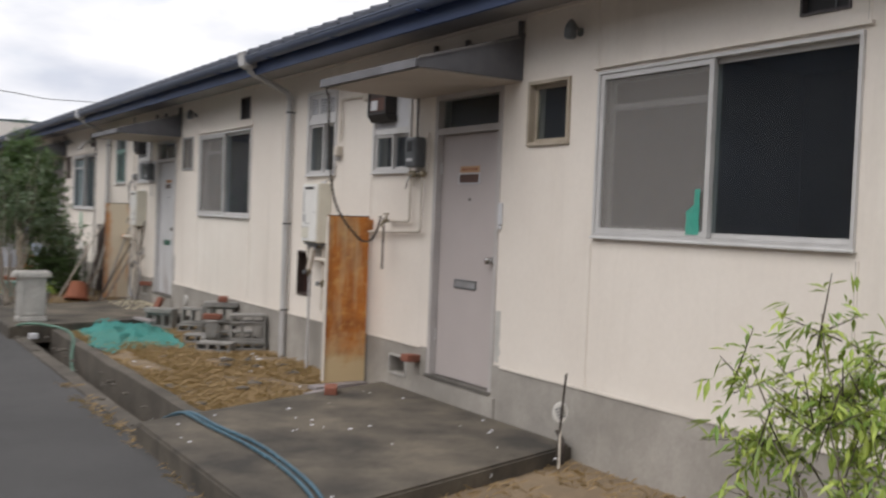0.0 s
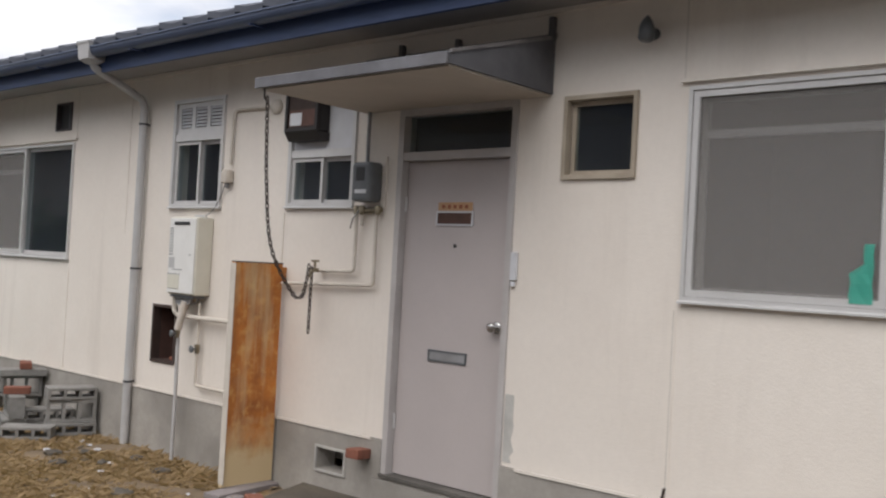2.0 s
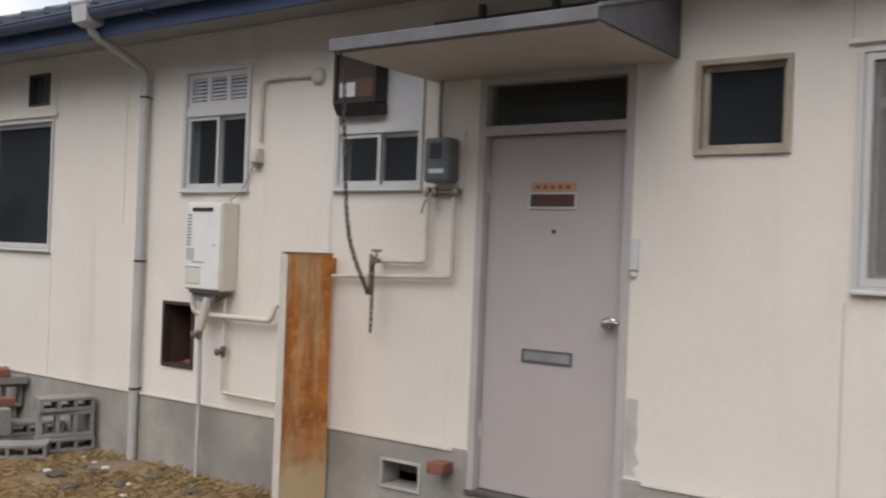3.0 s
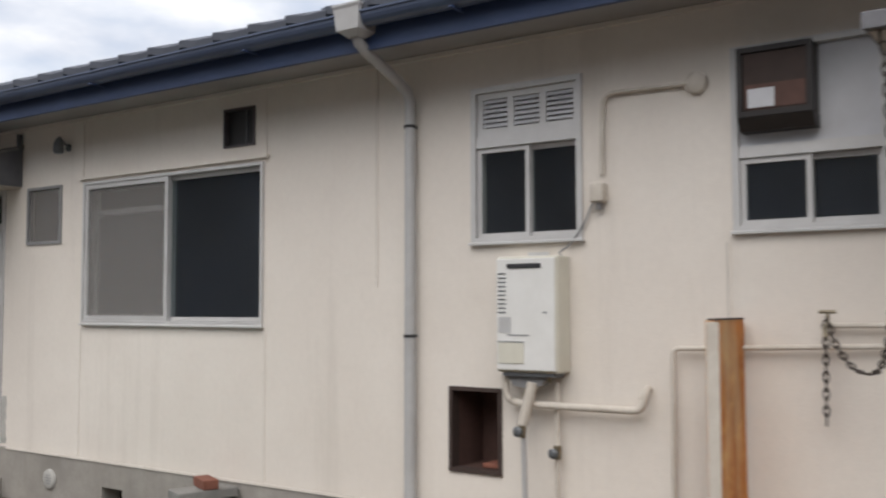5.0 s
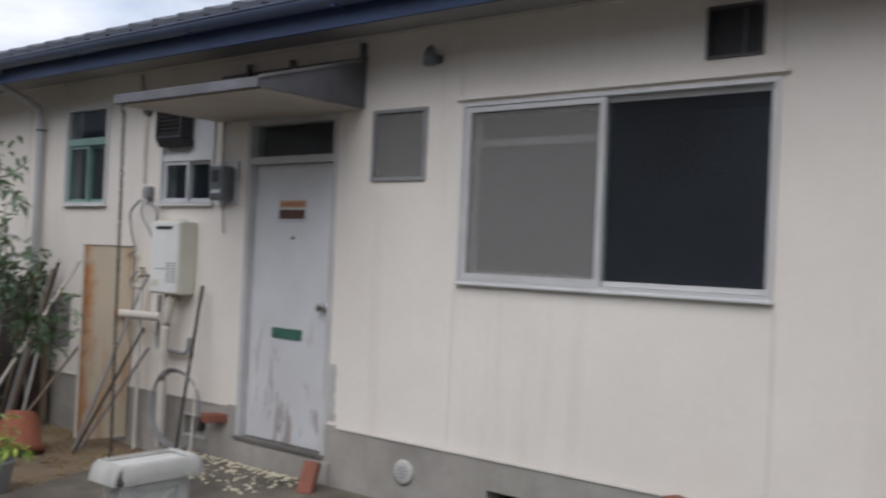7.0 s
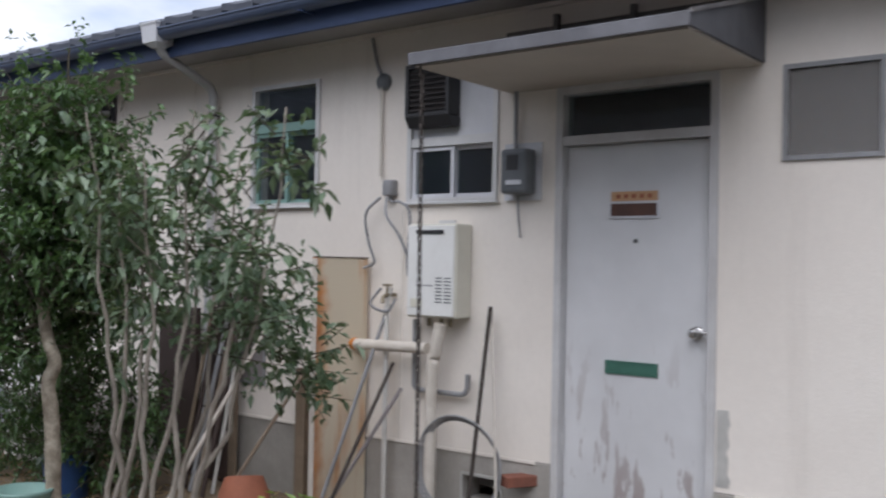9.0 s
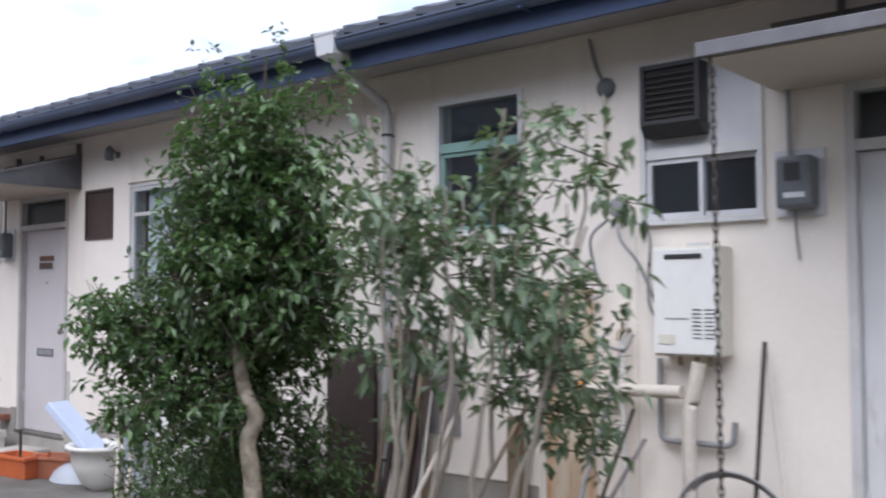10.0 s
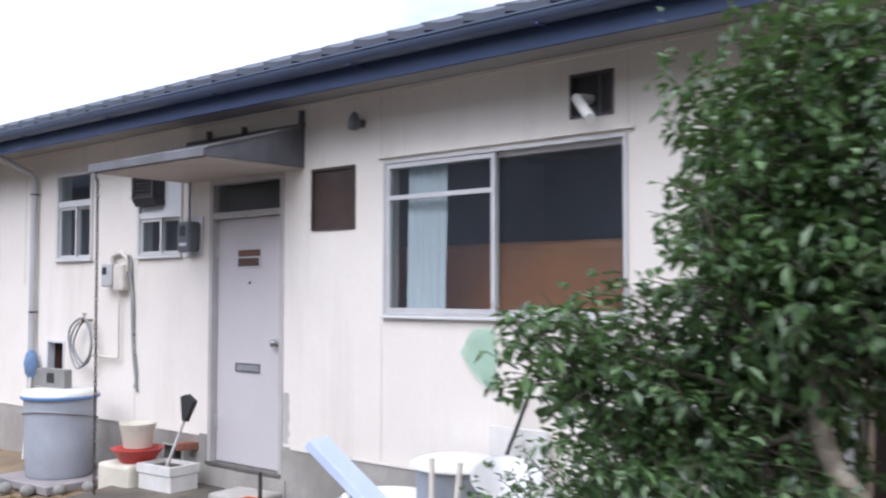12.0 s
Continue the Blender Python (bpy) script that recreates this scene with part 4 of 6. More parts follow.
stop_valve((3.885, 8.397, 0.955), "dull brass valve under a lagged pipe")
stop_valve((W - 0.045, 8.235, 0.85), "small dark valve on a water pipe")
wire("water_pipe", "cream water pipe bent along the wall", "pipe", [(XP, 6.405, 1.92), (XP, 6.405, 1.425), (XP, 7.62, 1.385), (XP, 7.625, 0.57), (XP, 8.235, 0.575), (XP, 8.235, 1.20)], 0.012, BEIGEPIPE, 8, 0.03)
wire("water_pipe", "cream water pipe feeding an outdoor tap", "pipe", [(XP, 6.585, 1.92), (XP, 6.585, 1.505), (XP, 6.92, 1.50)], 0.012, BEIGEPIPE, 8, 0.03)
wire("conduit", "cream cable conduit bent along the wall", "conduit", [(XP + 0.02, 7.50, 2.64), (XP + 0.02, 7.975, 2.645), (XP + 0.02, 7.985, 2.24)], 0.011, BEIGEPIPE, 8, 0.06)
wire("cable", "thin grey cable hanging to a heater", "cable", curve_pts([(W - 0.02, 8.04, 2.10), (W - 0.02, 8.09, 2.0), (W - 0.03, 8.16, 1.90), (W - 0.05, 8.21, 1.86), (W - 0.05, 8.20, 1.84)], 5), 0.005, GREYPIPE, 6)
tap_chain = thing("tap_chain", "short rusty chain hanging from a tap", "chain", (3.90, 6.925, 1.52))
tagged(part("link", chain_along([(0, 0, -0.02), (0, 0.004, -0.42)]), CHAIN, tap_chain), kind="stuff")


def junction_box(at, label, mat=None):
    t = thing("junction_box", label, "junction box", at)
    part("housing", box(-0.06, 0, -0.035, 0.04, -0.05, 0.05, 0.01), mat or BEIGEPIPE, t)
    part("lid", box(-0.068, -0.0605, -0.03, 0.035, -0.045, 0.03, 0.003), mat or BEIGEPIPE, t)
    part("gland", tube([(-0.03, 0.0, -0.05), (-0.03, 0.0, -0.085)], 0.014, 8), GREYPIPE, t)


def wall_disc(y, z):
    bm = lathe([(0.055, 0.0), (0.055, 0.02), (0.045, 0.032), (0.015, 0.035)], 20)
    bmesh.ops.transform(bm, matrix=Matrix.Translation((W - 0.001, y, z)) @ Matrix.Rotation(radians(-90), 4, "Y"), verts=bm.verts)
    tagged(part("cable_rosette", bm, BEIGEPIPE if y < 10 else METER), "round cream cable rosette on the wall" if y < 10 else "round grey cable rosette on the wall", "cable box")


junction_box((W - 0.001, 8.0, 2.15), "small cream junction box under a conduit")
wall_disc(7.50, 2.64)
wall_disc(S + 7.54, 2.69)


def tap(at, label, tall=0.10):
    t = thing("tap", label, "tap", at)
    part("body", tube([(0.08, 0, 0), (0.0, 0, 0), (-0.035, 0, -0.01), (-0.045, 0, -0.05)], [0.012, 0.015, 0.013, 0.012], 8), BRASS, t)
    part("spindle", tube([(0.0, 0, 0.01), (0, 0, tall * 0.6)], 0.008, 6), BRASS, t)
    part("handle", tube([(0, -0.035, tall * 0.6), (0, 0.035, tall * 0.6)], 0.008, 6), BRASS, t)


tap((3.92, 6.92, 1.50), "tarnished brass outdoor tap")


def valve_set(y, z, label):
    t = thing("valve_set", label, "valve", (W - 0.03, y, z))
    part("manifold", tube([(0, -0.11, 0.0), (0, 0.11, 0.0)], 0.016, 8), BRASS, t)
    for a in (-0.09, 0.05, 0.1):
        part("valve", lathe([(0.012, -0.03), (0.02, -0.02), (0.022, 0.02), (0.012, 0.03)], 10, (-0.015, a, 0.0)), BRASS, t)
    part("lever", tube([(-0.03, 0.06, 0.0), (-0.045, 0.10, -0.06), (-0.045, 0.12, -0.12)], 0.006, 6), CHROME, t)
    part("drop", tube([(-0.01, 0.05, -0.03), (-0.01, 0.05, -0.10)], 0.011, 8), BEIGEPIPE, t)


valve_set(6.49, 1.90, "brass water valves below a meter")


# rusted upright sheet
def upright_sheet(at, turn, mat, label, w=0.41, h=1.48):
    t = thing("steel_shield", label, "metal sheet", at, turn=turn)
    bm = prism([(0, 0), (w, 0), (w, 0.05), (w - 0.004, 0.05), (w - 0.004, 0.004), (0.004, 0.004), (0.004, 0.035), (0, 0.035)], "z", 0, h)
    for v in bm.verts:
        v.co.y += 0.012 * noise.noise(v.co * 3)
    part("sheet", bm, mat, t)
    part("top_fold", box(0.0005, w, 0.0, 0.03, h + 0.0005, h + 0.008), DARKBROWN, t, "dark folded edge")
    part("flange", box(-0.005, -0.0005, -0.02, 0.034, 0.02, h - 0.005), BEIGEPIPE, t, "pale painted flange")
    if mat is RUST:
        part("tab", box(w + 0.0005, w + 0.05, 0.015, 0.02, h - 0.13, h - 0.02), RUST, t)


upright_sheet((3.545, 7.285, 0.045), 0, RUST, "tall rusted orange sheet-steel shield standing by the wall")
upright_sheet((3.585, S + 7.70, 0.06), -12, RUSTCREAM, "tall cream sheet-steel shield with rust streaks", 0.39, 1.52)
upright_sheet((3.545, -S + 7.285, 0.02), 0, RUST, "tall rusted sheet-steel shield standing by the wall")


def board(name, label, cat, at, size, mat, turn=0, tilt=0):
    ob = part(name, box(-size[0] / 2, size[0] / 2, -size[1] / 2, size[1] / 2, 0, size[2], min(size) * 0.12), mat)
    ob.matrix_world = pose(*at, tilt, 0, turn)
    return tagged(ob, label, cat)


board("plank", "short grey weathered plank under a steel shield", "plank", (3.68, 7.24, 0.005), (0.55, 0.14, 0.035), GREYBOARD, 8)
board("plank", "short grey weathered plank lying on earth", "plank", (3.42, 7.06, 0.0), (0.34, 0.09, 0.025), GREYBOARD, 24)


# ---- bricks and cinder blocks ----
def brick_mesh(l, w, h):
    return mesh_of("brick", box(-l / 2, l / 2, -w / 2, w / 2, 0, h, 0.006), BRICK)


BRICK_ME = brick_mesh(0.21, 0.10, 0.06)


def loose_brick(x, y, z, turn, label="red brick lying loose", rx=0, ry=0):
    ob = new("brick", BRICK_ME)
    ob.matrix_world = pose(x, y, z, rx, ry, turn)
    return tagged(ob, label, "brick", "loose bricks")


def cinder_mesh(l=0.39, w=0.12, h=0.19, t=0.028):
    """Hollow block laid on its edge, three cores running across."""
    bm = bmesh.new()
    add_box(bm, -l / 2, l / 2, -w / 2, w / 2, 0, t, 0.004)
    add_box(bm, -l / 2, l / 2, -w / 2, w / 2, h - t, h, 0.004)
    for k in range(4):
        c = -l / 2 + t / 2 + (l - t) * k / 3
        add_box(bm, c - t / 2, c + t / 2, -w / 2, w / 2, t, h - t)
    return mesh_of("cinder_block", bm, BLOCK)


CINDER, CINDER_FLAT = cinder_mesh(), cinder_mesh(0.39, 0.19, 0.10, 0.024)
CAP = mesh_of("cap_block", box(-0.195, 0.195, -0.095, 0.095, 0, 0.06, 0.006), BLOCK)


def cinder(me, x, y, z, turn, rx=0):
    ob = new("cinder_block", me)
    ob.matrix_world = pose(x, y, z, rx, 0, turn)
    return tagged(ob, "grey cement cap block in a loose pile" if me is CAP else "grey hollow cinder block in a loose pile", "cinder block", "cinder block pile")


for b in ((CINDER, 3.72, 11.28, 0.12, -38), (CINDER_FLAT, 3.70, 11.30, 0.012, -34), (CINDER, 3.45, 11.90, 0.0, -50), (CAP, 3.45, 11.90, 0.192, -46),
          (CINDER, 3.80, 10.78, 0.0, -30), (CINDER, 3.80, 10.72, 0.192, -24), (CAP, 3.80, 10.66, 0.384, -20),
          (CINDER_FLAT, 3.52, 10.22, 0.0, 70), (CINDER, 3.52, 10.20, 0.102, 72), (CINDER_FLAT, 3.50, 10.42, 0.0, -28),
          (CINDER_FLAT, 3.78, 9.72, 0.0, -20), (CINDER, 3.78, 9.72, 0.102, -24), (CINDER_FLAT, 3.78, 9.74, 0.294, -18), (CAP, 3.80, 10.12, 0.0, -30), (CINDER_FLAT, 3.80, 10.14, 0.062, -22), (CINDER_FLAT, 3.42, 9.72, 0.0, -40)):
    cinder(*b)
loose_brick(3.82, 10.66, 0.446, 66, "red brick on top of cinder blocks")
loose_brick(3.53, 10.18, 0.294, -30, "red brick on top of cinder blocks")
loose_brick(3.30, 6.62, 0.088, 62, "red brick on a concrete slab")
loose_brick(W - 0.055, 6.41, 0.345, 8, "broken red brick stuck in the foundation", 0, 4)
loose_brick(W - 0.06, S + 6.44, 0.345, -30, "red brick stuck in the foundation")
loose_brick(W - 0.20, S + 5.28, 0.155, 20, "red brick leaning by a doorstep", 0, -62)
loose_brick(W - 0.06, 2 * S + 6.45, 0.345, -20, "broken brick stuck in the foundation")


# small pot dark by the wall far end of the pile
tagged(part("bucket", lathe([(0.10, 0), (0.12, 0.18), (0.13, 0.2), (0.11, 0.2), (0.10, 0.03)], 16, (3.62, 12.15, 0.0)), DARKBROWN), "dark brown pot lying by the wall", "pot")

# foundation vent plugs
for u in (1,):
    o = u * S
    bm = lathe([(0.075, 0.0), (0.075, 0.012), (0.062, 0.018), (0.01, 0.018)], 24)
    bmesh.ops.transform(bm, matrix=Matrix.Translation((W - 0.0185, o + 4.655, 0.285)) @ Matrix.Rotation(radians(-90), 4, "Y"), verts=bm.verts)
    plug = tagged(part("vent_plug", bm, CEMENTWHITE), "round cream slotted vent plug in the foundation", "vent")
    for k in range(4):
        half = 0.045 - 0.012 * abs(k - 1.5)
        part("slot", box(W - 0.0385, W - 0.0366, o + 4.655 - half, o + 4.655 + half, 0.252 + 0.02 * k, 0.259 + 0.02 * k), GREYPIPE, plug)
for u in UNITS:
    o = u * S
    setting("grille_trim", bars(W - 0.03, W - 0.0185, o + 6.585, o + 6.875, 0.185, 0.355, 0.014), CEMENTWHITE, "cement rim of a foundation vent")

# chipped plaster beside each door
for u in UNITS:
    bm = bmesh.new()
    o = u * S
    pts = [(5.292 + 0.035 * noise.noise(Vector((k * 0.7 + u * 9, 1, 0))), 0.50 + 0.034 * k) for k in range(12)]
    left = [bm.verts.new((W - 0.0035, o + a, z)) for a, z in pts]
    right = [bm.verts.new((W - 0.0035, o + 5.352, z + 0.01 * noise.noise(Vector((z * 30, u, 2))))) for a, z in pts]
    for k in range(11):
        bm.faces.new((left[k], left[k + 1], right[k + 1], right[k]))
    r = bmesh.ops.extrude_face_region(bm, geom=bm.faces[:])
    for v in r["geom"]:
        if isinstance(v, bmesh.types.BMVert):
            v.co.x += 0.003
    setting("plaster_patch", bm, CEMENTWHITE, "chipped grey plaster by a door frame")

bell = thing("door_bell", "white door bell plate by a door", "door bell", (W - 0.001, 5.335, 1.49))
part("plate", box(-0.02, 0, -0.022, 0.022, 0.02, 0.18, 0.006), WHITEPANEL, bell)
part("button", lathe([(0.014, 0), (0.014, 0.022), (0.01, 0.026)], 12, (-0.012, 0, -0.012)), WHITEPANEL, bell)

rag = bmesh.new()
rows_ = []
for i in range(7):
    z = 1.50 + 0.26 * i / 6
    rows_.append([rag.verts.new((W - 0.016 + 0.008 * noise.noise(Vector((j * 0.9, i * 0.8, 3))), 3.42 + (0.10 if i < 4 else 0.04) * (j / 4) + 0.012 * noise.noise(Vector((i * 1.3, j, 7))), z)) for j in range(5)])
for a, b in zip(rows_, rows_[1:]):
    for j in range(4):
        rag.faces.new((a[j], a[j + 1], b[j + 1], b[j]))
tagged(part("net_scrap", rag, GREENCLOTH), "scrap of green netting stuck in a window", "net")

# ---- teal net heap, hose, ornament by the ditch ----
net = bmesh.new()
n1, n2 = 64, 40
nv = []
for i in range(n1 + 1):
    row = []
    for j in range(n2 + 1):
        a, b = i / n1 * 2 - 1, j / n2 * 2 - 1
        edge = 1.0 + 0.34 * noise.noise(Vector((a * 2.1, b * 2.3, 5))) + 0.12 * noise.noise(Vector((a * 6.1, b * 6.3, 2)))
        x, y = 2.86 + 0.52 * b * edge + 0.12 * a, 11.35 + 1.25 * a * edge
        fold = 0.02 + 0.13 * (1 - 2.2 * abs(noise.noise(Vector((a * 3.4, b * 2.6, 1))))) ** 2 * (0.5 + noise.noise(Vector((a * 1.7, b * 1.3, 8)))) + 0.10 * abs(noise.noise(Vector((a * 13, b * 10, 4))))
        row.append(net.verts.new((x, y, fold * max(0.12, 1 - max(abs(a), abs(b)) ** 3))))
    nv.append(row)
for i in range(n1):
    for j in range(n2):
        net.faces.new((nv[i][j], nv[i + 1][j], nv[i + 1][j + 1], nv[i][j + 1])).smooth = True
tagged(part("garden_net", net, NET), "crumpled teal garden net on dry earth", "net")
board("plank", "dark weathered board on a garden net", "plank", (3.08, 11.30, 0.16), (0.10, 0.42, 0.03), GREYBOARD, 12)

for dx, lift in ((0.0, 0.0), (0.05, 0.004)):
    wire("garden_hose", "teal garden hose lying across a concrete slab", "hose", curve_pts([(2.0 + dx, 6.8, -0.05), (1.97 + dx, 6.25, 0.10), (1.99 + dx, 5.75, 0.105), (2.03 + dx * 1.4, 5.2, 0.105), (2.02 + dx, 4.62, 0.105), (1.94 + dx, 4.06, 0.105), (1.80 + dx, 3.6, 0.07), (1.6 + dx, 3.1, -0.02)], 8), 0.011, TEAL, 8)
wire("garden_hose", "dull green hose arched over the ditch", "hose", curve_pts([(1.70, 12.0, 0.0), (1.74, 11.6, 0.12), (1.95, 11.2, 0.15), (2.12, 10.7, 0.10), (2.02, 10.2, -0.12), (1.96, 9.6, -0.36)], 8), 0.016, worn("green_hose", (0.10, 0.20, 0.15), (0.06, 0.12, 0.09), 0.5, big=5), 8)


def ornament(at):
    t = thing("garden_pedestal", "pale cast-concrete pedestal with lattice sides", "garden ornament", at)
    t.scale = (0.90, 0.45, 1.0)
    part("base", box(-0.19, 0.19, -0.19, 0.19, 0.0, 0.06, 0.01), CEMENTWHITE, t)
    part("body", box(-0.155, 0.155, -0.155, 0.155, 0.06, 0.545, 0.01), CEMENTWHITE, t)
    for ang in (0, 90, 180, 270):
        m = Matrix.Rotation(radians(ang), 4, "Z")
        bm = bars(-0.182, -0.156, -0.135, 0.135, 0.085, 0.525, 0.026)
        bmesh.ops.transform(bm, matrix=m, verts=bm.verts)
        part("panel_frame", bm, CEMENTWHITE, t)
        for k in range(5):
            for s in (-1, 1):
                lat = box(-0.176, -0.1565, -0.055, 0.055, -0.013, 0.013)
                bmesh.ops.transform(lat, matrix=m @ Matrix.Translation((0, 0.055 * s, 0.15 + 0.078 * k)) @ Matrix.Rotation(radians(38 * s), 4, "X"), verts=lat.verts)
                part("lattice_bar", lat, CEMENTWHITE, t)
    part("cap", box(-0.20, 0.20, -0.20, 0.20, 0.552, 0.60, 0.012), CEMENTWHITE, t)
    for ang in (0, 90, 180, 270):
        for k in range(14):
            fl = tube([(-0.195, -0.19 + 0.029 * k, 0.612), (-0.222, -0.19 + 0.029 * k, 0.590), (-0.240, -0.19 + 0.029 * k, 0.535)], [0.012, 0.0145, 0.010], 6)
            bmesh.ops.transform(fl, matrix=Matrix.Rotation(radians(ang), 4, "Z"), verts=fl.verts)
            part("flute", fl, CEMENTWHITE, t)


setting("ditch_cover", box(1.62, 2.2, 11.9, 12.55, -0.05, 0.085), CONCRETE, "short concrete cover over the ditch")
ornament((1.94, 12.22, 0.087))
tagged(part("paper_scrap", box(1.80, 1.90, 11.42, 11.5, -0.035, 0.03, 0.01), WHITEPANEL), "crumpled white paper by the ditch", "litter")

# tag on a stake
tag = thing("marker_stake", "thin stake with a round white tag", "marker", (3.78, 4.30, -0.02))
part("stake", tube([(0, 0, 0), (0.0, 0.005, 0.40)], 0.009, 6), BEIGEPIPE, tag)
disc = lathe([(0.052, 0.0), (0.055, 0.004), (0.052, 0.008)], 20)
bmesh.ops.transform(disc, matrix=Matrix.Translation((-0.012, -0.004, 0.36)) @ Matrix.Rotation(radians(52), 4, "Z") @ Matrix.Rotation(radians(-90), 4, "Y") @ Matrix.Diagonal((1.25, 0.9, 1, 1)), verts=disc.verts)
part("disc", disc, WHITEPLASTIC, tag, "white printed disc")
for k in range(4):
    bar = box(-0.034 + 0.019 * k, -0.024 + 0.019 * k, -0.026, 0.026, 0.0078, 0.0092)
    bmesh.ops.transform(bar, matrix=Matrix.Translation((-0.012, -0.004, 0.36)) @ Matrix.Rotation(radians(52), 4, "Z") @ Matrix.Rotation(radians(-90), 4, "Y") @ Matrix.Rotation(radians(25), 4, "Z"), verts=bar.verts)
    part("bar", bar, GREYPIPE, tag, "dark printed bar")
lines = bmesh.new()
for k in range(4):
    add_box(lines, -0.0225, -0.0215, -0.025, 0.025, 0.325 + 0.02 * k, 0.331 + 0.02 * k)
bmesh.ops.transform(lines, matrix=Matrix.Translation((-0.012, -0.004, 0)) @ Matrix.Rotation(radians(-35), 4, "Z") @ Matrix.Translation((0.012, 0, 0)), verts=lines.verts)
part("print", lines, GREYPIPE, tag, "illegible grey print")
wire("iron_rod", "thin dark iron rod stuck in the ground", "rod", [(3.80, 4.36, -0.05), (3.74, 4.22, 0.60)], 0.008, CHAIN, 6)
wire("iron_pipe", "bent rusty pipe at a slab corner", "pipe", [(3.86, 4.36, -0.03), (3.86, 4.36, 0.14), (3.93, 4.52, 0.16)], 0.012, CHAIN, 8)

# ---- second dwelling ----
wire("waste_pipe", "thick pale lagged pipe below a heater", "pipe", [(3.88, S + 6.97, 1.21), (3.88, S + 7.0, 1.06), (3.88, S + 7.03, 0.95), (3.88, S + 7.03, 0.09)], 0.036, BEIGEPIPE, 12, 0.08)
wire("flue_pipe", "thick beige horizontal flue pipe", "pipe", [(3.87, S + 7.62, 1.05), (3.87, S + 7.06, 1.06)], 0.034, BEIGEPIPE, 12)
wire("flue_pipe", "rusted end of a flue pipe", "pipe", [(3.87, S + 7.66, 1.05), (3.87, S + 7.622, 1.05)], 0.038, RUST, 12)
wire("water_pipe", "white upright water pipe", "pipe", [(3.92, S + 7.42, 0.0), (3.92, S + 7.42, 1.30), (3.95, S + 7.42, 1.40)], 0.016, WHITEPLASTIC, 8)
wire("loop_pipe", "grey pipe bent in a square loop", "pipe", [(XP, S + 7.22, 1.22), (XP, S + 7.22, 0.80), (XP, S + 6.83, 0.80), (XP, S + 6.82, 0.92)], 0.016, GREYPIPE, 8)
wire("conduit", "cream cable conduit on the wall", "conduit", [(XP + 0.02, S + 7.545, 2.66), (XP + 0.02, S + 7.54, 2.10)], 0.010, BEIGEPIPE, 8)
wire("cable", "grey cable rising to the eaves", "cable", curve_pts([(XP + 0.03, S + 7.55, 2.72), (XP + 0.03, S + 7.60, 2.82), (XP + 0.03, S + 7.64, 2.98)], 5), 0.010, GREYPIPE, 6)
junction_box((W - 0.001, S + 7.45, 2.02), "weathered grey junction box with loose cables", GREYPIPE)
for k, c in enumerate((
        [(3.93, S + 7.50, 1.96), (3.91, S + 7.60, 1.86), (3.92, S + 7.58, 1.68), (3.93, S + 7.54, 1.56), (3.92, S + 7.62, 1.52)],
        [(3.92, S + 7.44, 1.96), (3.88, S + 7.40, 1.84), (3.90, S + 7.30, 1.70), (3.93, S + 7.20, 1.45), (3.93, S + 7.13, 1.42)],
        [(3.92, S + 7.40, 1.93), (3.90, S + 7.30, 1.92), (3.92, S + 7.25, 1.84), (3.92, S + 7.26, 1.50), (3.93, S + 7.15, 1.38)],
        [(3.92, S + 7.47, 1.40), (3.88, S + 7.52, 1.30), (3.90, S + 7.40, 1.26), (3.93, S + 7.36, 1.34)])):
    wire("cable", "loose grey cable looping on the wall", "cable", curve_pts(c, 6), 0.009, GREYPIPE, 6)
tap((3.92, S + 7.42, 1.36), "old brass tap on an upright pipe")
hose = bmesh.new()
for q in range(3):
    r0 = 0.30 - 0.012 * q
    add_tube(hose, [(3.83 + 0.012 * q + 0.01 * math.sin(3 * a), S + 6.80 + r0 * math.cos(a), 0.40 + r0 * math.sin(a)) for a in (2 * math.pi * k / 32 for k in range(33))], 0.007, 7)
tagged(part("hose_coil", hose, GREYPIPE), "thin grey coiled hose leaning on the wall", "hose")
wire("pole", "dark thin pole leaning on the wall", "pole", [(3.78, S + 6.70, 0.03), (3.93, S + 6.655, 1.32)], 0.012, CHAIN, 8)
wire("bamboo_cane", "pale bamboo cane leaning on the wall", "pole", [(3.72, S + 6.44, 0.05), (3.95, S + 6.66, 1.30)], 0.007, BEIGEPIPE, 6)
for k, (a, b, mat) in enumerate((((3.52, S + 7.62, 0.0), (3.94, S + 7.42, 1.30), GREYPIPE), ((3.46, S + 7.52, 0.0), (3.92, S + 7.36, 0.95), CHAIN), ((3.60, S + 7.66, 0.0), (3.93, S + 7.30, 0.80), GREYBOARD), ((3.30, S + 8.25, 0.0), (3.92, S + 8.02, 0.95), WOODBROWN))):
    wire("garden_pole", "weathered garden pole leaning on the wall", "pole", [a, b], 0.012, mat, 7)
board("post", "short brown wooden post by the wall", "post", (3.88, S + 8.09, 0.0), (0.06, 0.09, 0.86), WOODBROWN)
tee = thing("pipe_tee", "short capped pipe on the wall", "pipe", (W, S + 8.06, 1.50))
part("stub", tube([(0, 0, 0), (-0.05, 0, 0)], 0.02, 8), METER, tee)
part("cross", tube([(-0.05, 0, -0.07), (-0.05, 0, 0.07)], 0.022, 10), METER, tee)
for k in range(5):
    wire("garden_pole", "dark pole in a bundle leaning on the wall", "pole", [(3.50 + 0.03 * k, S + 8.62 + 0.10 * k, 0.0), (3.93, S + 8.70 + 0.085 * k, 1.42 - 0.06 * (k % 3))], 0.016, (DARKBROWN, WOODBROWN, GREYPIPE)[k % 3], 7)
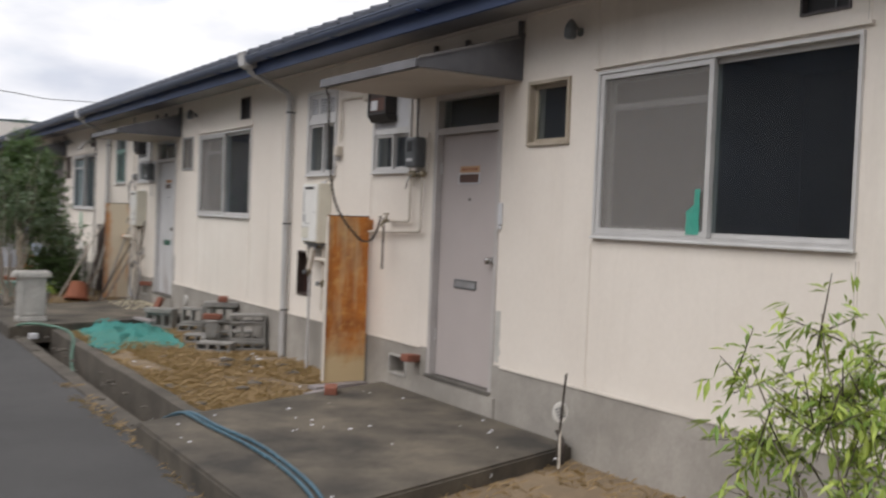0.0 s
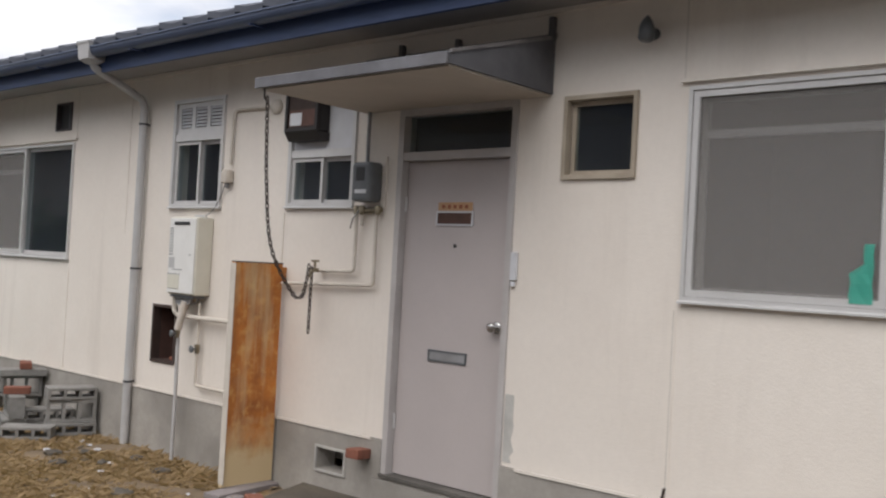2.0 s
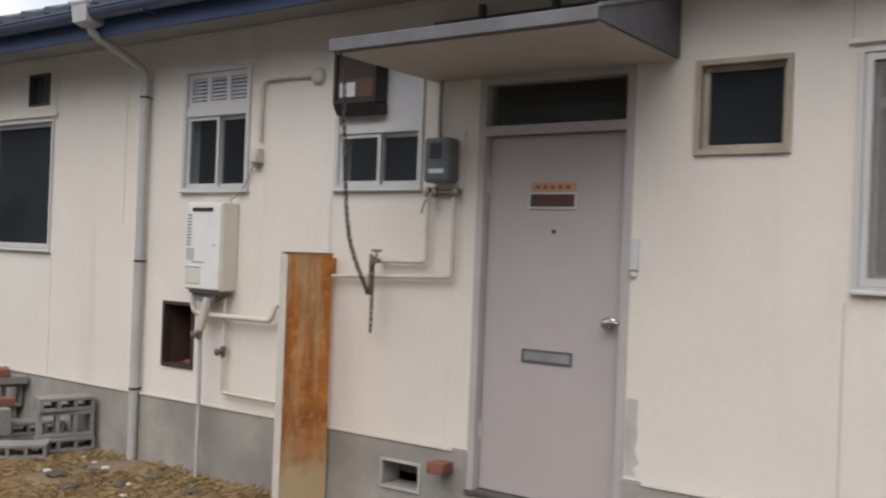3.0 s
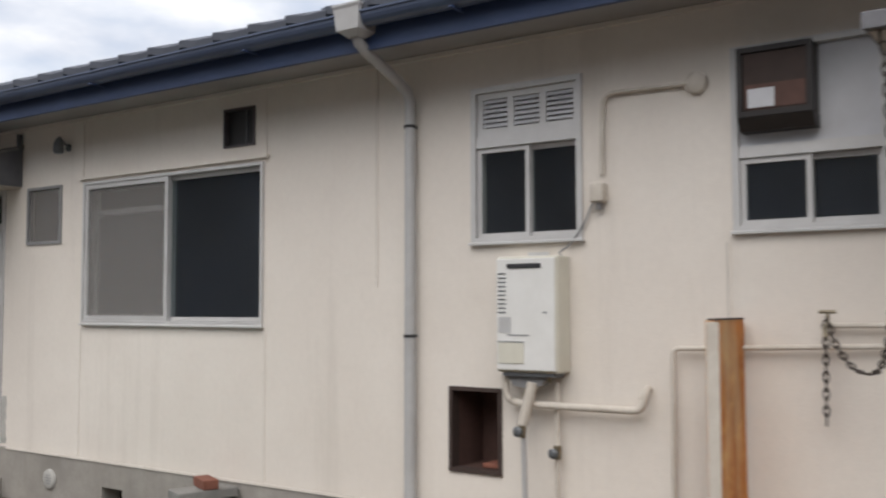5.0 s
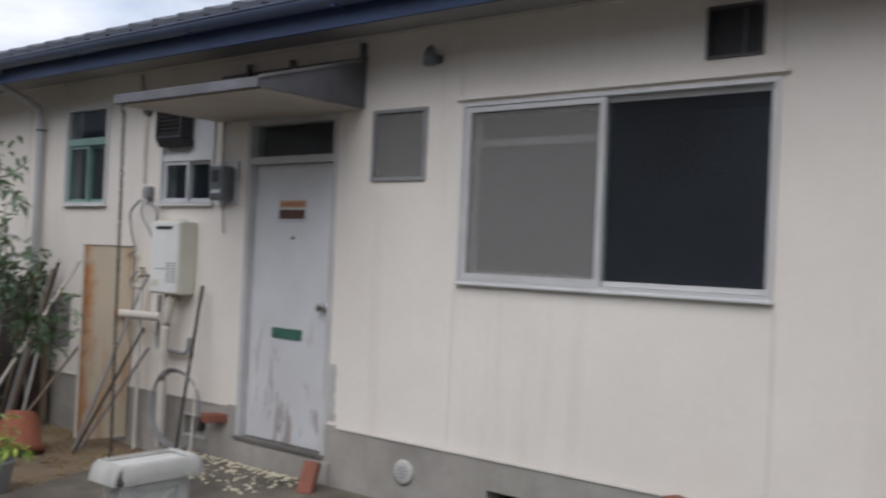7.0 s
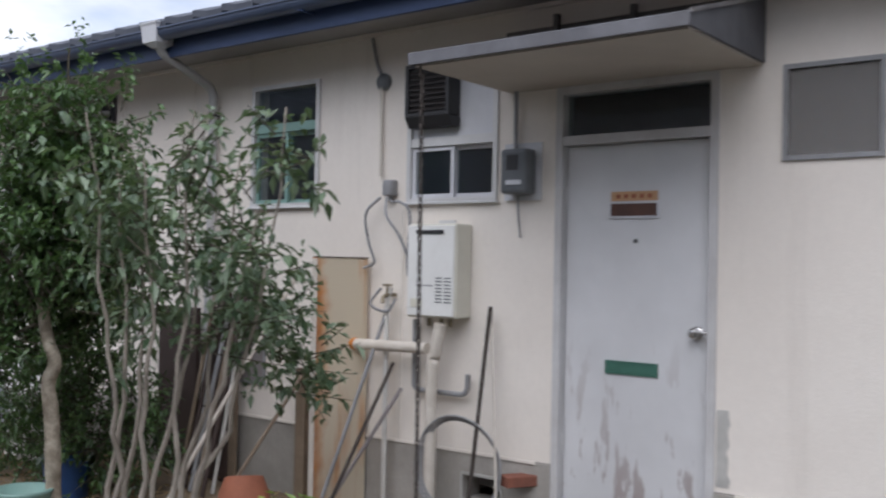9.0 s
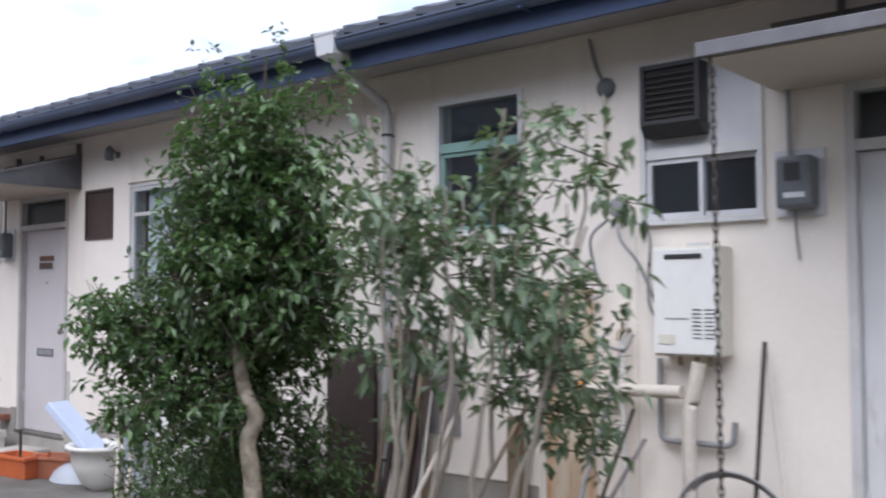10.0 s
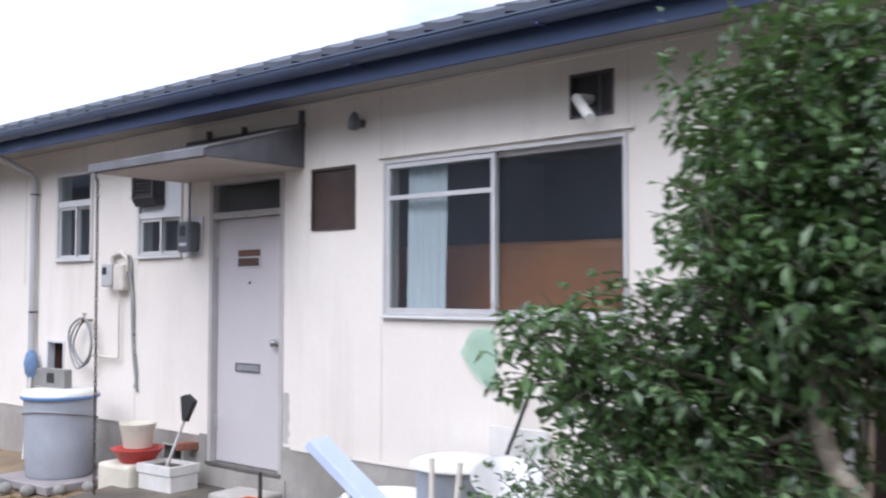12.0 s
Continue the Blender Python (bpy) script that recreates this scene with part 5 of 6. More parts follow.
wire("garden_pole", "white plastic pole leaning on the wall", "pole", [(3.62, S + 8.66, 0.0), (3.94, S + 8.70, 1.46)], 0.014, WHITEPLASTIC, 7)
wire("garden_pole", "pale bamboo pole leaning across the bushes", "pole", [(3.05, S + 8.45, 0.0), (3.75, S + 8.05, 1.45)], 0.014, BEIGEPIPE, 7)
for yy, w_, h_, m_ in ((8.80, 0.07, 1.12, WOODBROWN), (8.91, 0.11, 1.34, DARKBROWN), (9.03, 0.09, 1.22, DARKBROWN)):
    board("weathered_plank", "dark weathered plank leaning upright on the wall", "plank", (3.90, S + yy, 0.0), (0.025, w_, h_), m_, 3)
board("dark_board", "dark brown board standing against the wall", "board", (3.93, S + 9.46, 0.0), (0.04, 0.44, 1.20), DARKBROWN)
pot = lathe([(0.13, 0.0), (0.17, 0.10), (0.20, 0.28), (0.225, 0.30), (0.225, 0.35), (0.20, 0.355), (0.19, 0.30), (0.05, 0.28)], 24)
bmesh.ops.transform(pot, matrix=pose(3.25, S + 7.92, 0.285, 168, 10, 0) @ Matrix.Scale(0.85, 4), verts=pot.verts)
tagged(part("terracotta_pot", pot, TERRACOTTA), "terracotta pot turned upside down on the earth", "flower pot")
gp = thing("flower_pot", "grey pot with a small leafy plant", "flower pot", (2.45, S + 6.75, 0.0))
part("pot", lathe([(0.11, 0.0), (0.15, 0.20), (0.16, 0.22), (0.13, 0.22), (0.12, 0.17), (0.02, 0.16)], 20), GREYPIPE, gp)
gp2 = tagged(part("flower_pot", lathe([(0.12, 0.0), (0.16, 0.22), (0.17, 0.24), (0.14, 0.24), (0.13, 0.18), (0.02, 0.17)], 20, (2.35, S + 8.75, 0.0)), GREENFRAME), "dull green plastic flower pot", "flower pot")
tagged(part("blue_bucket", lathe([(0.13, 0.0), (0.16, 0.26), (0.17, 0.27), (0.15, 0.27), (0.13, 0.03)], 20, (2.95, S + 9.3, 0.0)), worn("blue_plastic", (0.03, 0.08, 0.22), (0.02, 0.05, 0.15), 0.45)), "blue plastic bucket by a tree", "bucket")
stones = bmesh.new()
rng = random.Random(7)
for k in range(420):
    x, y, s = 3.93 - 0.55 * rng.random() ** 2.2, S + rng.uniform(5.42, 6.75), rng.uniform(0.004, 0.017)
    g = bmesh.ops.create_icosphere(stones, subdivisions=1, radius=s)
    bmesh.ops.transform(stones, matrix=Matrix.Translation((x, y, 0.088 + s * 0.3)) @ Matrix.Diagonal((1, rng.uniform(0.7, 1.3), 0.5, 1)), verts=g["verts"])
tagged(part("crumbled_plaster", stones, worn("plaster_bits", (0.62, 0.56, 0.42), (0.5, 0.44, 0.33), 0.9)), "crumbled pale plaster on a doorstep", "rubble", kind="stuff")

# ---- third dwelling ----
cb = thing("cable_box", "weathered grey and beige cable boxes with dangling wires", "junction box", (W - 0.001, 23.40, 1.78))
part("box", box(-0.10, 0, 0.02, 0.19, -0.11, 0.10, 0.012), PIPE, cb)
part("dial", box(-0.108, -0.1005, 0.09, 0.16, 0.0, 0.065, 0.003), BLACK, cb, "dark dial window")
part("old_cover", box(-0.085, 0, -0.14, 0.018, -0.15, 0.09, 0.02), BEIGEPIPE, cb, "stained beige cover")
part("hood", tube(rounded([(-0.03, 0.12, 0.10), (-0.03, 0.11, 0.17), (-0.03, -0.05, 0.20), (-0.03, -0.13, 0.14), (-0.03, -0.13, 0.02)], 0.05), 0.022, 8), BEIGEPIPE, cb)
wire("conduit", "pale conduit bent along the wall", "conduit", [(XP, 2 * S + 7.56, 1.78), (XP, 2 * S + 7.56, 1.03), (XP, 2 * S + 8.0, 1.04)], 0.010, BEIGEPIPE, 8, 0.03)
for c in ([(3.985, 2 * S + 7.52, 1.95), (3.985, 2 * S + 7.42, 1.90), (3.985, 2 * S + 7.40, 1.5), (3.98, 2 * S + 7.36, 1.1), (3.985, 2 * S + 7.30, 0.75)], [(3.985, 2 * S + 7.50, 1.9), (3.98, 2 * S + 7.38, 1.6), (3.985, 2 * S + 7.36, 1.15), (3.985, 2 * S + 7.31, 0.9), (3.98, 2 * S + 7.33, 0.78)]):
    wire("cable", "grey cable dangling down the wall", "cable", curve_pts(c, 6), 0.012, GREYPIPE, 6)
coil = bmesh.new()
for q in range(3):
    add_tube(coil, [(3.88 + 0.018 * q, 23.90 + (0.20 - 0.02 * q) * math.cos(a) + 0.02 * math.sin(2 * a + q), 1.15 + (0.23 - 0.025 * q) * math.sin(a) + 0.015 * math.cos(3 * a + q)) for a in (2 * math.pi * k / 28 for k in range(29))], 0.009, 7)
tagged(part("hose_coil", coil, GREYPIPE), "thin grey hose coiled on a wall tap", "hose")
mop = thing("mop", "white-handled mop with a blue head, upside down", "mop", (3.80, 24.78, 0.0))
part("handle", tube([(0, 0, 0), (0.10, 0.09, 0.78)], 0.014, 8), WHITEPLASTIC, mop)
part("head", lathe([(0.02, 0.76), (0.06, 0.82), (0.075, 0.92), (0.05, 1.02), (0.015, 1.05)], 9, (0.11, 0.10, 0), 0.7), worn("mop_blue", (0.22, 0.34, 0.55), (0.13, 0.20, 0.35), 0.9, big=14, fine=60, amount=0.8, bumps=0.6), mop, "faded blue cloth head")
tap((3.92, 23.90, 1.36), "wall tap with a hose on it")
slab_block = new("cinder_block", mesh_of("cinder_block", prism([(-0.21, 0.0), (0.21, 0.0), (0.21, 0.15), (0.19, 0.155), (-0.19, 0.155), (-0.21, 0.15)], "x", -0.07, 0.0), BLOCK))
slab_block.matrix_world = pose(3.47, 23.52, 0.807, 0, 0, 5)
tagged(slab_block, "grey concrete block with a dark hole on a drum", "cinder block")
# solid block: a flat black patch paints the shade of its core hole
part("core", box(-0.0725, -0.0705, -0.06, 0.05, 0.035, 0.12, 0.0008), BLACK, slab_block, "black patch standing for a shaded core hole")


def drum(at):
    t = thing("plastic_drum", "large blue-grey plastic drum with a pale lid", "drum", at)
    part("body", lathe([(0.25, 0.0), (0.27, 0.03), (0.285, 0.3), (0.295, 0.64), (0.30, 0.66)], 32), BLUEGREY, t)
    part("lid", lathe([(0.315, 0.661), (0.315, 0.70), (0.28, 0.725), (0.10, 0.735)], 32), WHITEPLASTIC, t, "pale lid")
    part("rim", lathe([(0.318, 0.655), (0.322, 0.668), (0.318, 0.68)], 32), worn("blue_rim", (0.12, 0.24, 0.48), (0.08, 0.16, 0.34), 0.45), t, "blue rim")
    part("rope", tube([(0.30 * math.cos(a), 0.30 * math.sin(a), 0.50 - 0.06 * math.sin(a + 1)) for a in (2 * math.pi * k / 28 for k in range(29))], 0.008, 6), GREYPIPE, t)


drum((3.45, 23.42, 0.07))
board("pallet", "weathered board under a drum", "board", (3.45, 23.42, 0.0), (0.75, 0.85, 0.07), GREYBOARD, 4)
for k in range(9):
    a = -0.9 + k * 0.5
    tagged(part("stone", lathe([(0.04, 0), (0.065, 0.03), (0.05, 0.07), (0.015, 0.085)], 9, (3.45 + 0.48 * math.cos(a + 3.6), 23.42 + 0.5 * math.sin(a + 3.6), -0.005)), BLOCK), "rounded grey stone round a drum", "stone", "stones round the drum")
CREAMPLASTIC = worn("cream_plastic", (0.66, 0.62, 0.52), (0.50, 0.45, 0.36), 0.5, big=5, fine=50, amount=0.6, grain=0.1, bumps=0.06)
tagged(part("bucket", lathe([(0.11, 0.215), (0.145, 0.40), (0.15, 0.41), (0.13, 0.41), (0.10, 0.24)], 22, (3.64, 22.53, 0.158)), CREAMPLASTIC), "cream plastic bucket standing in a red basin", "bucket")
tagged(part("basin", lathe([(0.13, 0.10), (0.20, 0.20), (0.215, 0.21), (0.19, 0.21), (0.12, 0.12)], 26, (3.64, 22.53, 0.158)), REDPLASTIC), "red plastic wash basin", "basin")
board("crate", "white polystyrene box under a basin", "box", (3.62, 22.59, 0.0), (0.36, 0.40, 0.258), CREAMPLASTIC, 6)
wb = thing("planter_box", "white foam planter box with soil", "planter", (3.68, 22.16, 0.045), turn=4)
wb.scale = (0.9, 0.74, 1.05)
board("plank", "grey weathered board under a planter box", "plank", (3.68, 22.16, 0.0), (0.30, 0.46, 0.044), GREYBOARD, 4)
part("shell", box(-0.15, 0.15, -0.27, 0.27, 0.0, 0.16, 0.015), WHITEPLASTIC, wb)
rim = bmesh.new()
for x0, x1, y0, y1 in ((-0.16, -0.12, -0.28, 0.28), (0.12, 0.16, -0.28, 0.28), (-0.119, 0.119, -0.28, -0.24), (-0.119, 0.119, 0.24, 0.28)):
    add_box(rim, x0, x1, y0, y1, 0.161, 0.225)
part("rim", rim, WHITEPLASTIC, wb)
part("soil", box(-0.118, 0.118, -0.238, 0.238, 0.161, 0.20), DARKBROWN, wb, "dark soil")
board("grey_bin", "grey concrete trough lying by the step", "trough", (3.45, 20.9, 0.088), (0.30, 0.42, 0.17), PLINTH, 8)


def brush(at, turn):
    t = thing("broom", "hand broom with dark bristles, upside down", "broom", at, turn=turn)
    part("handle", tube([(0, 0.06, 0.0), (0, -0.185, 0.415)], 0.012, 8), WHITEPLASTIC, t)
    br = prism([(-0.02, 0.42), (0.02, 0.42), (0.095, 0.58), (0.03, 0.625), (-0.075, 0.61)], "x", -0.02, 0.02)
    bmesh.ops.transform(br, matrix=Matrix.Translation((0, -0.06, 0)) @ Matrix.Rotation(radians(18), 4, "X"), verts=br.verts)
    part("bristles", br, BLACK, t, "dark bristles")


brush((3.66, 22.10, 0.235), 0)
plank = part("foam_plank", box(-0.10, 0.10, -0.03, 0.03, 0, 0.70, 0.006), PALEBLUE)
plank.matrix_world = look((3.42, 19.48, 0.28), (3.29, 20.00, 0.70)) @ pose(0, 0, 0, 180, 0, 0)
tagged(plank, "pale blue foam plank leaning out of a pot", "plank")
tagged(part("ceramic_bowl", lathe([(0.10, 0.0), (0.17, 0.06), (0.235, 0.20), (0.245, 0.30), (0.28, 0.315), (0.28, 0.34), (0.24, 0.34), (0.22, 0.28), (0.16, 0.12), (0.02, 0.08)], 30, (3.40, 19.50, 0.098)), WHITEPLASTIC), "round white glazed hibachi bowl", "bowl")


def planter(x, y, turn, mat, label, z=0.0, l=0.42):
    t = thing("planter", label, "planter", (x, y, z), "", "", turn)
    ring = []
    bm = bmesh.new()
    for zz, a, b in ((0, 0.075, l / 2 - 0.03), (0.15, 0.10, l / 2), (0.155, 0.115, l / 2 + 0.015), (0.18, 0.115, l / 2 + 0.015), (0.18, 0.095, l / 2 - 0.01), (0.13, 0.09, l / 2 - 0.015)):
        ring.append([bm.verts.new((sx * a, sy * b, zz)) for sx, sy in ((-1, -1), (1, -1), (1, 1), (-1, 1))])
    for p, q in zip(ring, ring[1:]):
        for k in range(4):
            bm.faces.new((p[k], p[(k + 1) % 4], q[(k + 1) % 4], q[k]))
    bm.faces.new(ring[0][::-1])
    part("trough", bm, mat, t)
    part("soil", box(-0.088, 0.088, -l / 2 + 0.017, l / 2 - 0.017, 0.11, 0.135), DARKBROWN, t, "dark soil")
    return t


ORANGEPLASTIC = worn("orange_planter", (0.55, 0.13, 0.04), (0.40, 0.09, 0.03), 0.5, big=6, fine=50, amount=0.5, grain=0.1, bumps=0.05)
planter(3.24, 20.48, 6, ORANGEPLASTIC, "orange plastic planter with soil", 0.10)
planter(3.42, 20.16, 20, TERRACOTTA, "brown plastic planter with soil", 0.10)
planter(2.75, 18.55, 30, TERRACOTTA, "small brown planter under a tree", 0.0, 0.5)
planter(3.52, 19.86, 15, TERRACOTTA, "brown plastic planter beside a bowl", 0.10)
setting("entry_kerb", box(2.5, 3.9, 18.95, 20.75, -0.1, 0.098), CONCRETE, "low concrete platform for pots")
wire("iron_peg", "dark iron peg with a flat head", "peg", [(3.23, 20.47, 0.20), (3.23, 20.47, 0.48)], 0.013, CHAIN, 8)


def tub(at):
    t = thing("storage_tub", "grey plastic tub with a loose lid", "tub", at)
    part("body", lathe([(0.21, 0.0), (0.245, 0.50), (0.26, 0.52)], 28, (0, 0, 0), 1.05), BLUEGREY, t)
    part("lid", lathe([(0.275, 0.521), (0.275, 0.545), (0.20, 0.57), (0.03, 0.58)], 28, (0, 0, 0), 1.05), WHITEPLASTIC, t, "pale cracked lid")


tub((3.62, 19.16, 0.098))
for k in range(2):
    wire("stake", "wooden stake standing before a tub", "stake", [(3.18, 18.98 - 0.12 * k, 0.0), (3.26, 19.05 - 0.20 * k, 0.72)], 0.016, BEIGEPIPE, 7)
sv = lathe([(0.06, 0.0), (0.15, 0.05), (0.20, 0.14), (0.205, 0.15), (0.19, 0.14), (0.05, 0.02)], 26)
bmesh.ops.transform(sv, matrix=pose(3.50, 18.72, 0.50, 18, -20, 0), verts=sv.verts)
tagged(part("colander", sv, ALU), "grey wire colander tilted on a stand", "colander")
tagged(part("stand", lathe([(0.16, 0.0), (0.14, 0.30), (0.13, 0.47), (0.05, 0.48)], 18, (3.52, 18.74, 0.0)), WHITEPLASTIC), "white plastic stand under a colander", "bucket")
board("foam_box", "white foam box under the tree", "box", (3.45, 18.30, 0.0), (0.30, 0.36, 0.62), WHITEPLASTIC, 12)
board("white_board", "white board standing against the wall", "board", (3.93, 18.95, 0.0), (0.03, 0.42, 0.82), WHITEPLASTIC)
sheet = part("plastic_sheet", lathe([(0.02, 0.25), (0.10, 0.22), (0.22, 0.15), (0.30, 0.06), (0.33, 0.0)], 18, (3.6, 20.0, 0.1)), BLUEGREY)
tagged(sheet, "crumpled pale plastic sheet on pots", "plastic sheet")
wire("umbrella_shaft", "dark umbrella shaft leaning on the wall", "rod", [(3.7, 19.0, 0.42), (3.93, 18.86, 1.05)], 0.012, BLACK, 8)
gc = bmesh.new()
gr = []
for i in range(8):
    gr.append([gc.verts.new((3.975 + 0.018 * noise.noise(Vector((i, j * 0.7, 2))), 19.16 + (0.10 + 0.16 * math.sin(0.4 + i * 0.42)) * j / 6 + 0.05 * noise.noise(Vector((i * 0.8, j, 5))) * i / 4, 1.40 - 0.36 * i / 7)) for j in range(7)])
for a, b in zip(gr, gr[1:]):
    for j in range(6):
        gc.faces.new((a[j], a[j + 1], b[j + 1], b[j])).smooth = True
tagged(part("green_bag", gc, netting("pale_green_net", (0.36, 0.56, 0.42), 0.35)), "pale green net bag hanging on the wall", "bag")
# inside the third dwelling: curtain and an orange chest behind the glass
cur = bmesh.new()
cr = []
for k in range(25):
    y = 2 * S + 3.84 + 0.34 * k / 24
    cr.append((cur.verts.new((W + 0.078 + 0.012 * math.sin(k * 1.3), y, 1.488)), cur.verts.new((W + 0.078 + 0.012 * math.sin(k * 1.3), y - 0.02, 2.463))))
for a, b in zip(cr, cr[1:]):
    cur.faces.new((a[0], b[0], b[1], a[1])).smooth = True
rail_ = tagged(part("curtain_rail", box(W + 0.064, W + 0.092, 2 * S + 2.466, 2 * S + 4.292, 2.463, 2.4925), WHITEPANEL), "white curtain rail over a window", "curtain rail")
tagged(part("curtain", cur, WHITEPANEL), "white curtain drawn aside behind the glass", "curtain")
board("chest", "orange-brown wooden chest inside a room", "chest", (4.9, 2 * S + 3.85, 0.352), (0.5, 2.0, 1.62), worn("orange_wood", (0.55, 0.22, 0.07), (0.4, 0.15, 0.05), 0.5))
duct = thing("vent_pipe", "white angled vent pipe from the wall", "pipe", (W, 2 * S + 2.70, 2.72))
part("pipe", tube([(0.05, 0, 0.02), (-0.12, 0, 0.0), (-0.30, -0.20, -0.16)], 0.03, 10), WHITEPLASTIC, duct)


# ---- plants ----
def leaf_material(name, light, dark, gloss=0.45):
    m, n, l, b = material(name, gloss)
    g = n.new("ShaderNodeNewGeometry")
    col = mixed(n, l, g.outputs["Random Per Island"], dark, light)
    l.new(mixed(n, l, scaled(n, l, noise_fac(n, l, coords(n, l), 40, 3), 0.3), col, tuple(c * 0.6 for c in dark)), b.inputs["Base Color"])
    out, tl, mx = n["Material Output"], n.new("ShaderNodeBsdfTranslucent"), n.new("ShaderNodeMixShader")
    tl.inputs["Color"].default_value = (light[0] * 1.2, light[1] * 1.3, light[2] * 0.6, 1)
    mx.inputs[0].default_value = 0.15
    l.new(b.outputs[0], mx.inputs[1])
    l.new(tl.outputs[0], mx.inputs[2])
    l.new(mx.outputs[0], out.inputs["Surface"])
    return m


LEAF_DARK = leaf_material("leaf_dark_glossy", (0.150, 0.250, 0.095), (0.014, 0.036, 0.015), 0.30)
LEAF_GREY = leaf_material("leaf_grey_green", (0.23, 0.30, 0.19), (0.040, 0.080, 0.042), 0.34)
LEAF_LIME = leaf_material("leaf_lime", (0.50, 0.58, 0.14), (0.14, 0.25, 0.06), 0.45)
BARK = worn("pale_bark", (0.44, 0.39, 0.31), (0.15, 0.12, 0.085), 0.9, big=14, fine=60, amount=0.95, grain=0.3, bumps=0.6)
TWIG = worn("dark_twig", (0.10, 0.085, 0.06), (0.05, 0.045, 0.03), 0.9, big=9, fine=60)
STEM = worn("grey_stem", (0.42, 0.37, 0.31), (0.22, 0.19, 0.155), 0.9, big=9, fine=60, amount=0.7, grain=0.3, bumps=0.4)


def leaf(verts, faces, p, d, n, length, width, droop=0.25):
    """One folded leaf of four faces, from its stalk at p along d."""
    d = d.normalized()
    s = d.cross(n)
    s = s.normalized() if s.length > 1e-4 else d.orthogonal().normalized()
    up = s.cross(d)
    i = len(verts)
    tip = p + d * length - Vector((0, 0, droop * length))
    mid = p + d * length * 0.5 - Vector((0, 0, droop * length * 0.25))
    lift = up * width * 0.18
    verts += [p, mid - lift, tip, mid + s * width * 0.5 + lift, mid - s * width * 0.5 + lift]
    faces += [(i, i + 1, i + 3), (i + 1, i + 2, i + 3), (i, i + 4, i + 1), (i + 1, i + 4, i + 2)]


def crown(name, clumps, count, length, width, mat, parent, seed, droop=0.25, twig=True, gap=-0.30):
    """Leaves gathered on many short twigs inside the clumps; clumps: centre, radii, weight."""
    rng = random.Random(seed)
    verts, faces, tw = [], [], bmesh.new()
    weights = [c[2] for c in clumps]
    made = 0
    while made < count:
        c, r, _ = rng.choices(clumps, weights)[0]
        v = Vector((rng.gauss(0, 1), rng.gauss(0, 1), rng.gauss(0, 1))).normalized()
        rad = rng.random() ** 0.42
        p = Vector((c[0] + v.x * r[0] * rad, c[1] + v.y * r[1] * rad, c[2] + v.z * r[2] * rad))
        if noise.noise(p * 3.1 + Vector((seed, 0, 0))) < gap:
            continue
        out = (v + Vector((0, 0, 0.25)) + Vector((rng.uniform(-.6, .6), rng.uniform(-.6, .6), rng.uniform(-.5, .5)))).normalized()
        tl = rng.uniform(0.08, 0.20)
        if twig and rng.random() < 0.5:
            add_tube(tw, [p - out * tl, p, p + out * tl * 0.7], [0.004, 0.003, 0.0015], 4, False)
        for k in range(rng.randint(5, 9)):
            a = rng.uniform(0, 6.28)
            side = out.orthogonal().normalized()
            side = Matrix.Rotation(a, 3, out) @ side
            q = p + out * tl * rng.uniform(-0.8, 0.7)
            dd = (out * rng.uniform(0.1, 0.9) + side).normalized()
            leaf(verts, faces, q, dd, Vector((rng.uniform(-.3, .3), rng.uniform(-.3, .3), 1)), length * rng.uniform(0.6, 1.25), width * rng.uniform(0.7, 1.2), droop * rng.uniform(0.2, 1.6))
            made += 1
    me = bpy.data.meshes.new(name)
    me.from_pydata([tuple(v) for v in verts], [], faces)
    me.materials.append(mat)
    ob = new(name, me)
    ob.parent = parent
    if twig:
        tagged(part("twig", tw, TWIG, parent), kind="stuff")
    else:
        tw.free()
    return ob


def limb(bm, pts, r0, r1, sides=8, wob=0.02):
    p = curve_pts(pts, 6)
    n = len(p)
    q = [v + Vector((noise.noise(v * 4), noise.noise(v * 4 + Vector((5, 0, 0))), 0)) * wob for v in p]
    add_tube(bm, q, [(r0 + (r1 - r0) * k / (n - 1)) * (1 + 0.12 * noise.noise(v * 14)) for k, v in enumerate(q)], sides)


# broad evergreen by the ditch
TX, TY = 2.50, 16.70
t1 = thing("evergreen_tree", "small evergreen tree with dense dark glossy leaves", "tree", (TX, TY, 0.0))
tr = bmesh.new()
limb(tr, [(0.0, -0.15, -0.03), (-0.02, -0.12, 0.37), (-0.02, -0.10, 0.66), (-0.03, -0.075, 0.83), (-0.02, -0.12, 0.95), (-0.02, -0.045, 1.07), (-0.03, -0.005, 1.22), (-0.04, 0.0, 1.45)], 0.047, 0.032, 12, 0.01)
part("trunk", tr, BARK, t1, "pale mottled trunk")
for pts, r in (([(-0.04, 0, 1.38), (-0.04, -0.1, 1.8), (0.0, -0.15, 2.3), (-0.02, -0.2, 2.75)], 0.03), ([(-0.04, 0, 1.34), (-0.20, 0.2, 1.6), (-0.28, 0.3, 2.0)], 0.024), ([(-0.03, 0, 1.22), (-0.16, 0.4, 1.35), (-0.22, 0.85, 1.45)], 0.02), ([(-0.04, 0, 1.32), (0.07, -0.35, 1.5), (0.1, -0.6, 1.6)], 0.02), ([(-0.03, -0.01, 1.18), (-0.12, 0.35, 1.05), (-0.2, 0.7, 1.0)], 0.016)):
    b = bmesh.new()
    limb(b, pts, r * 0.8, 0.005, 7)
    part("limb", b, TWIG, t1)
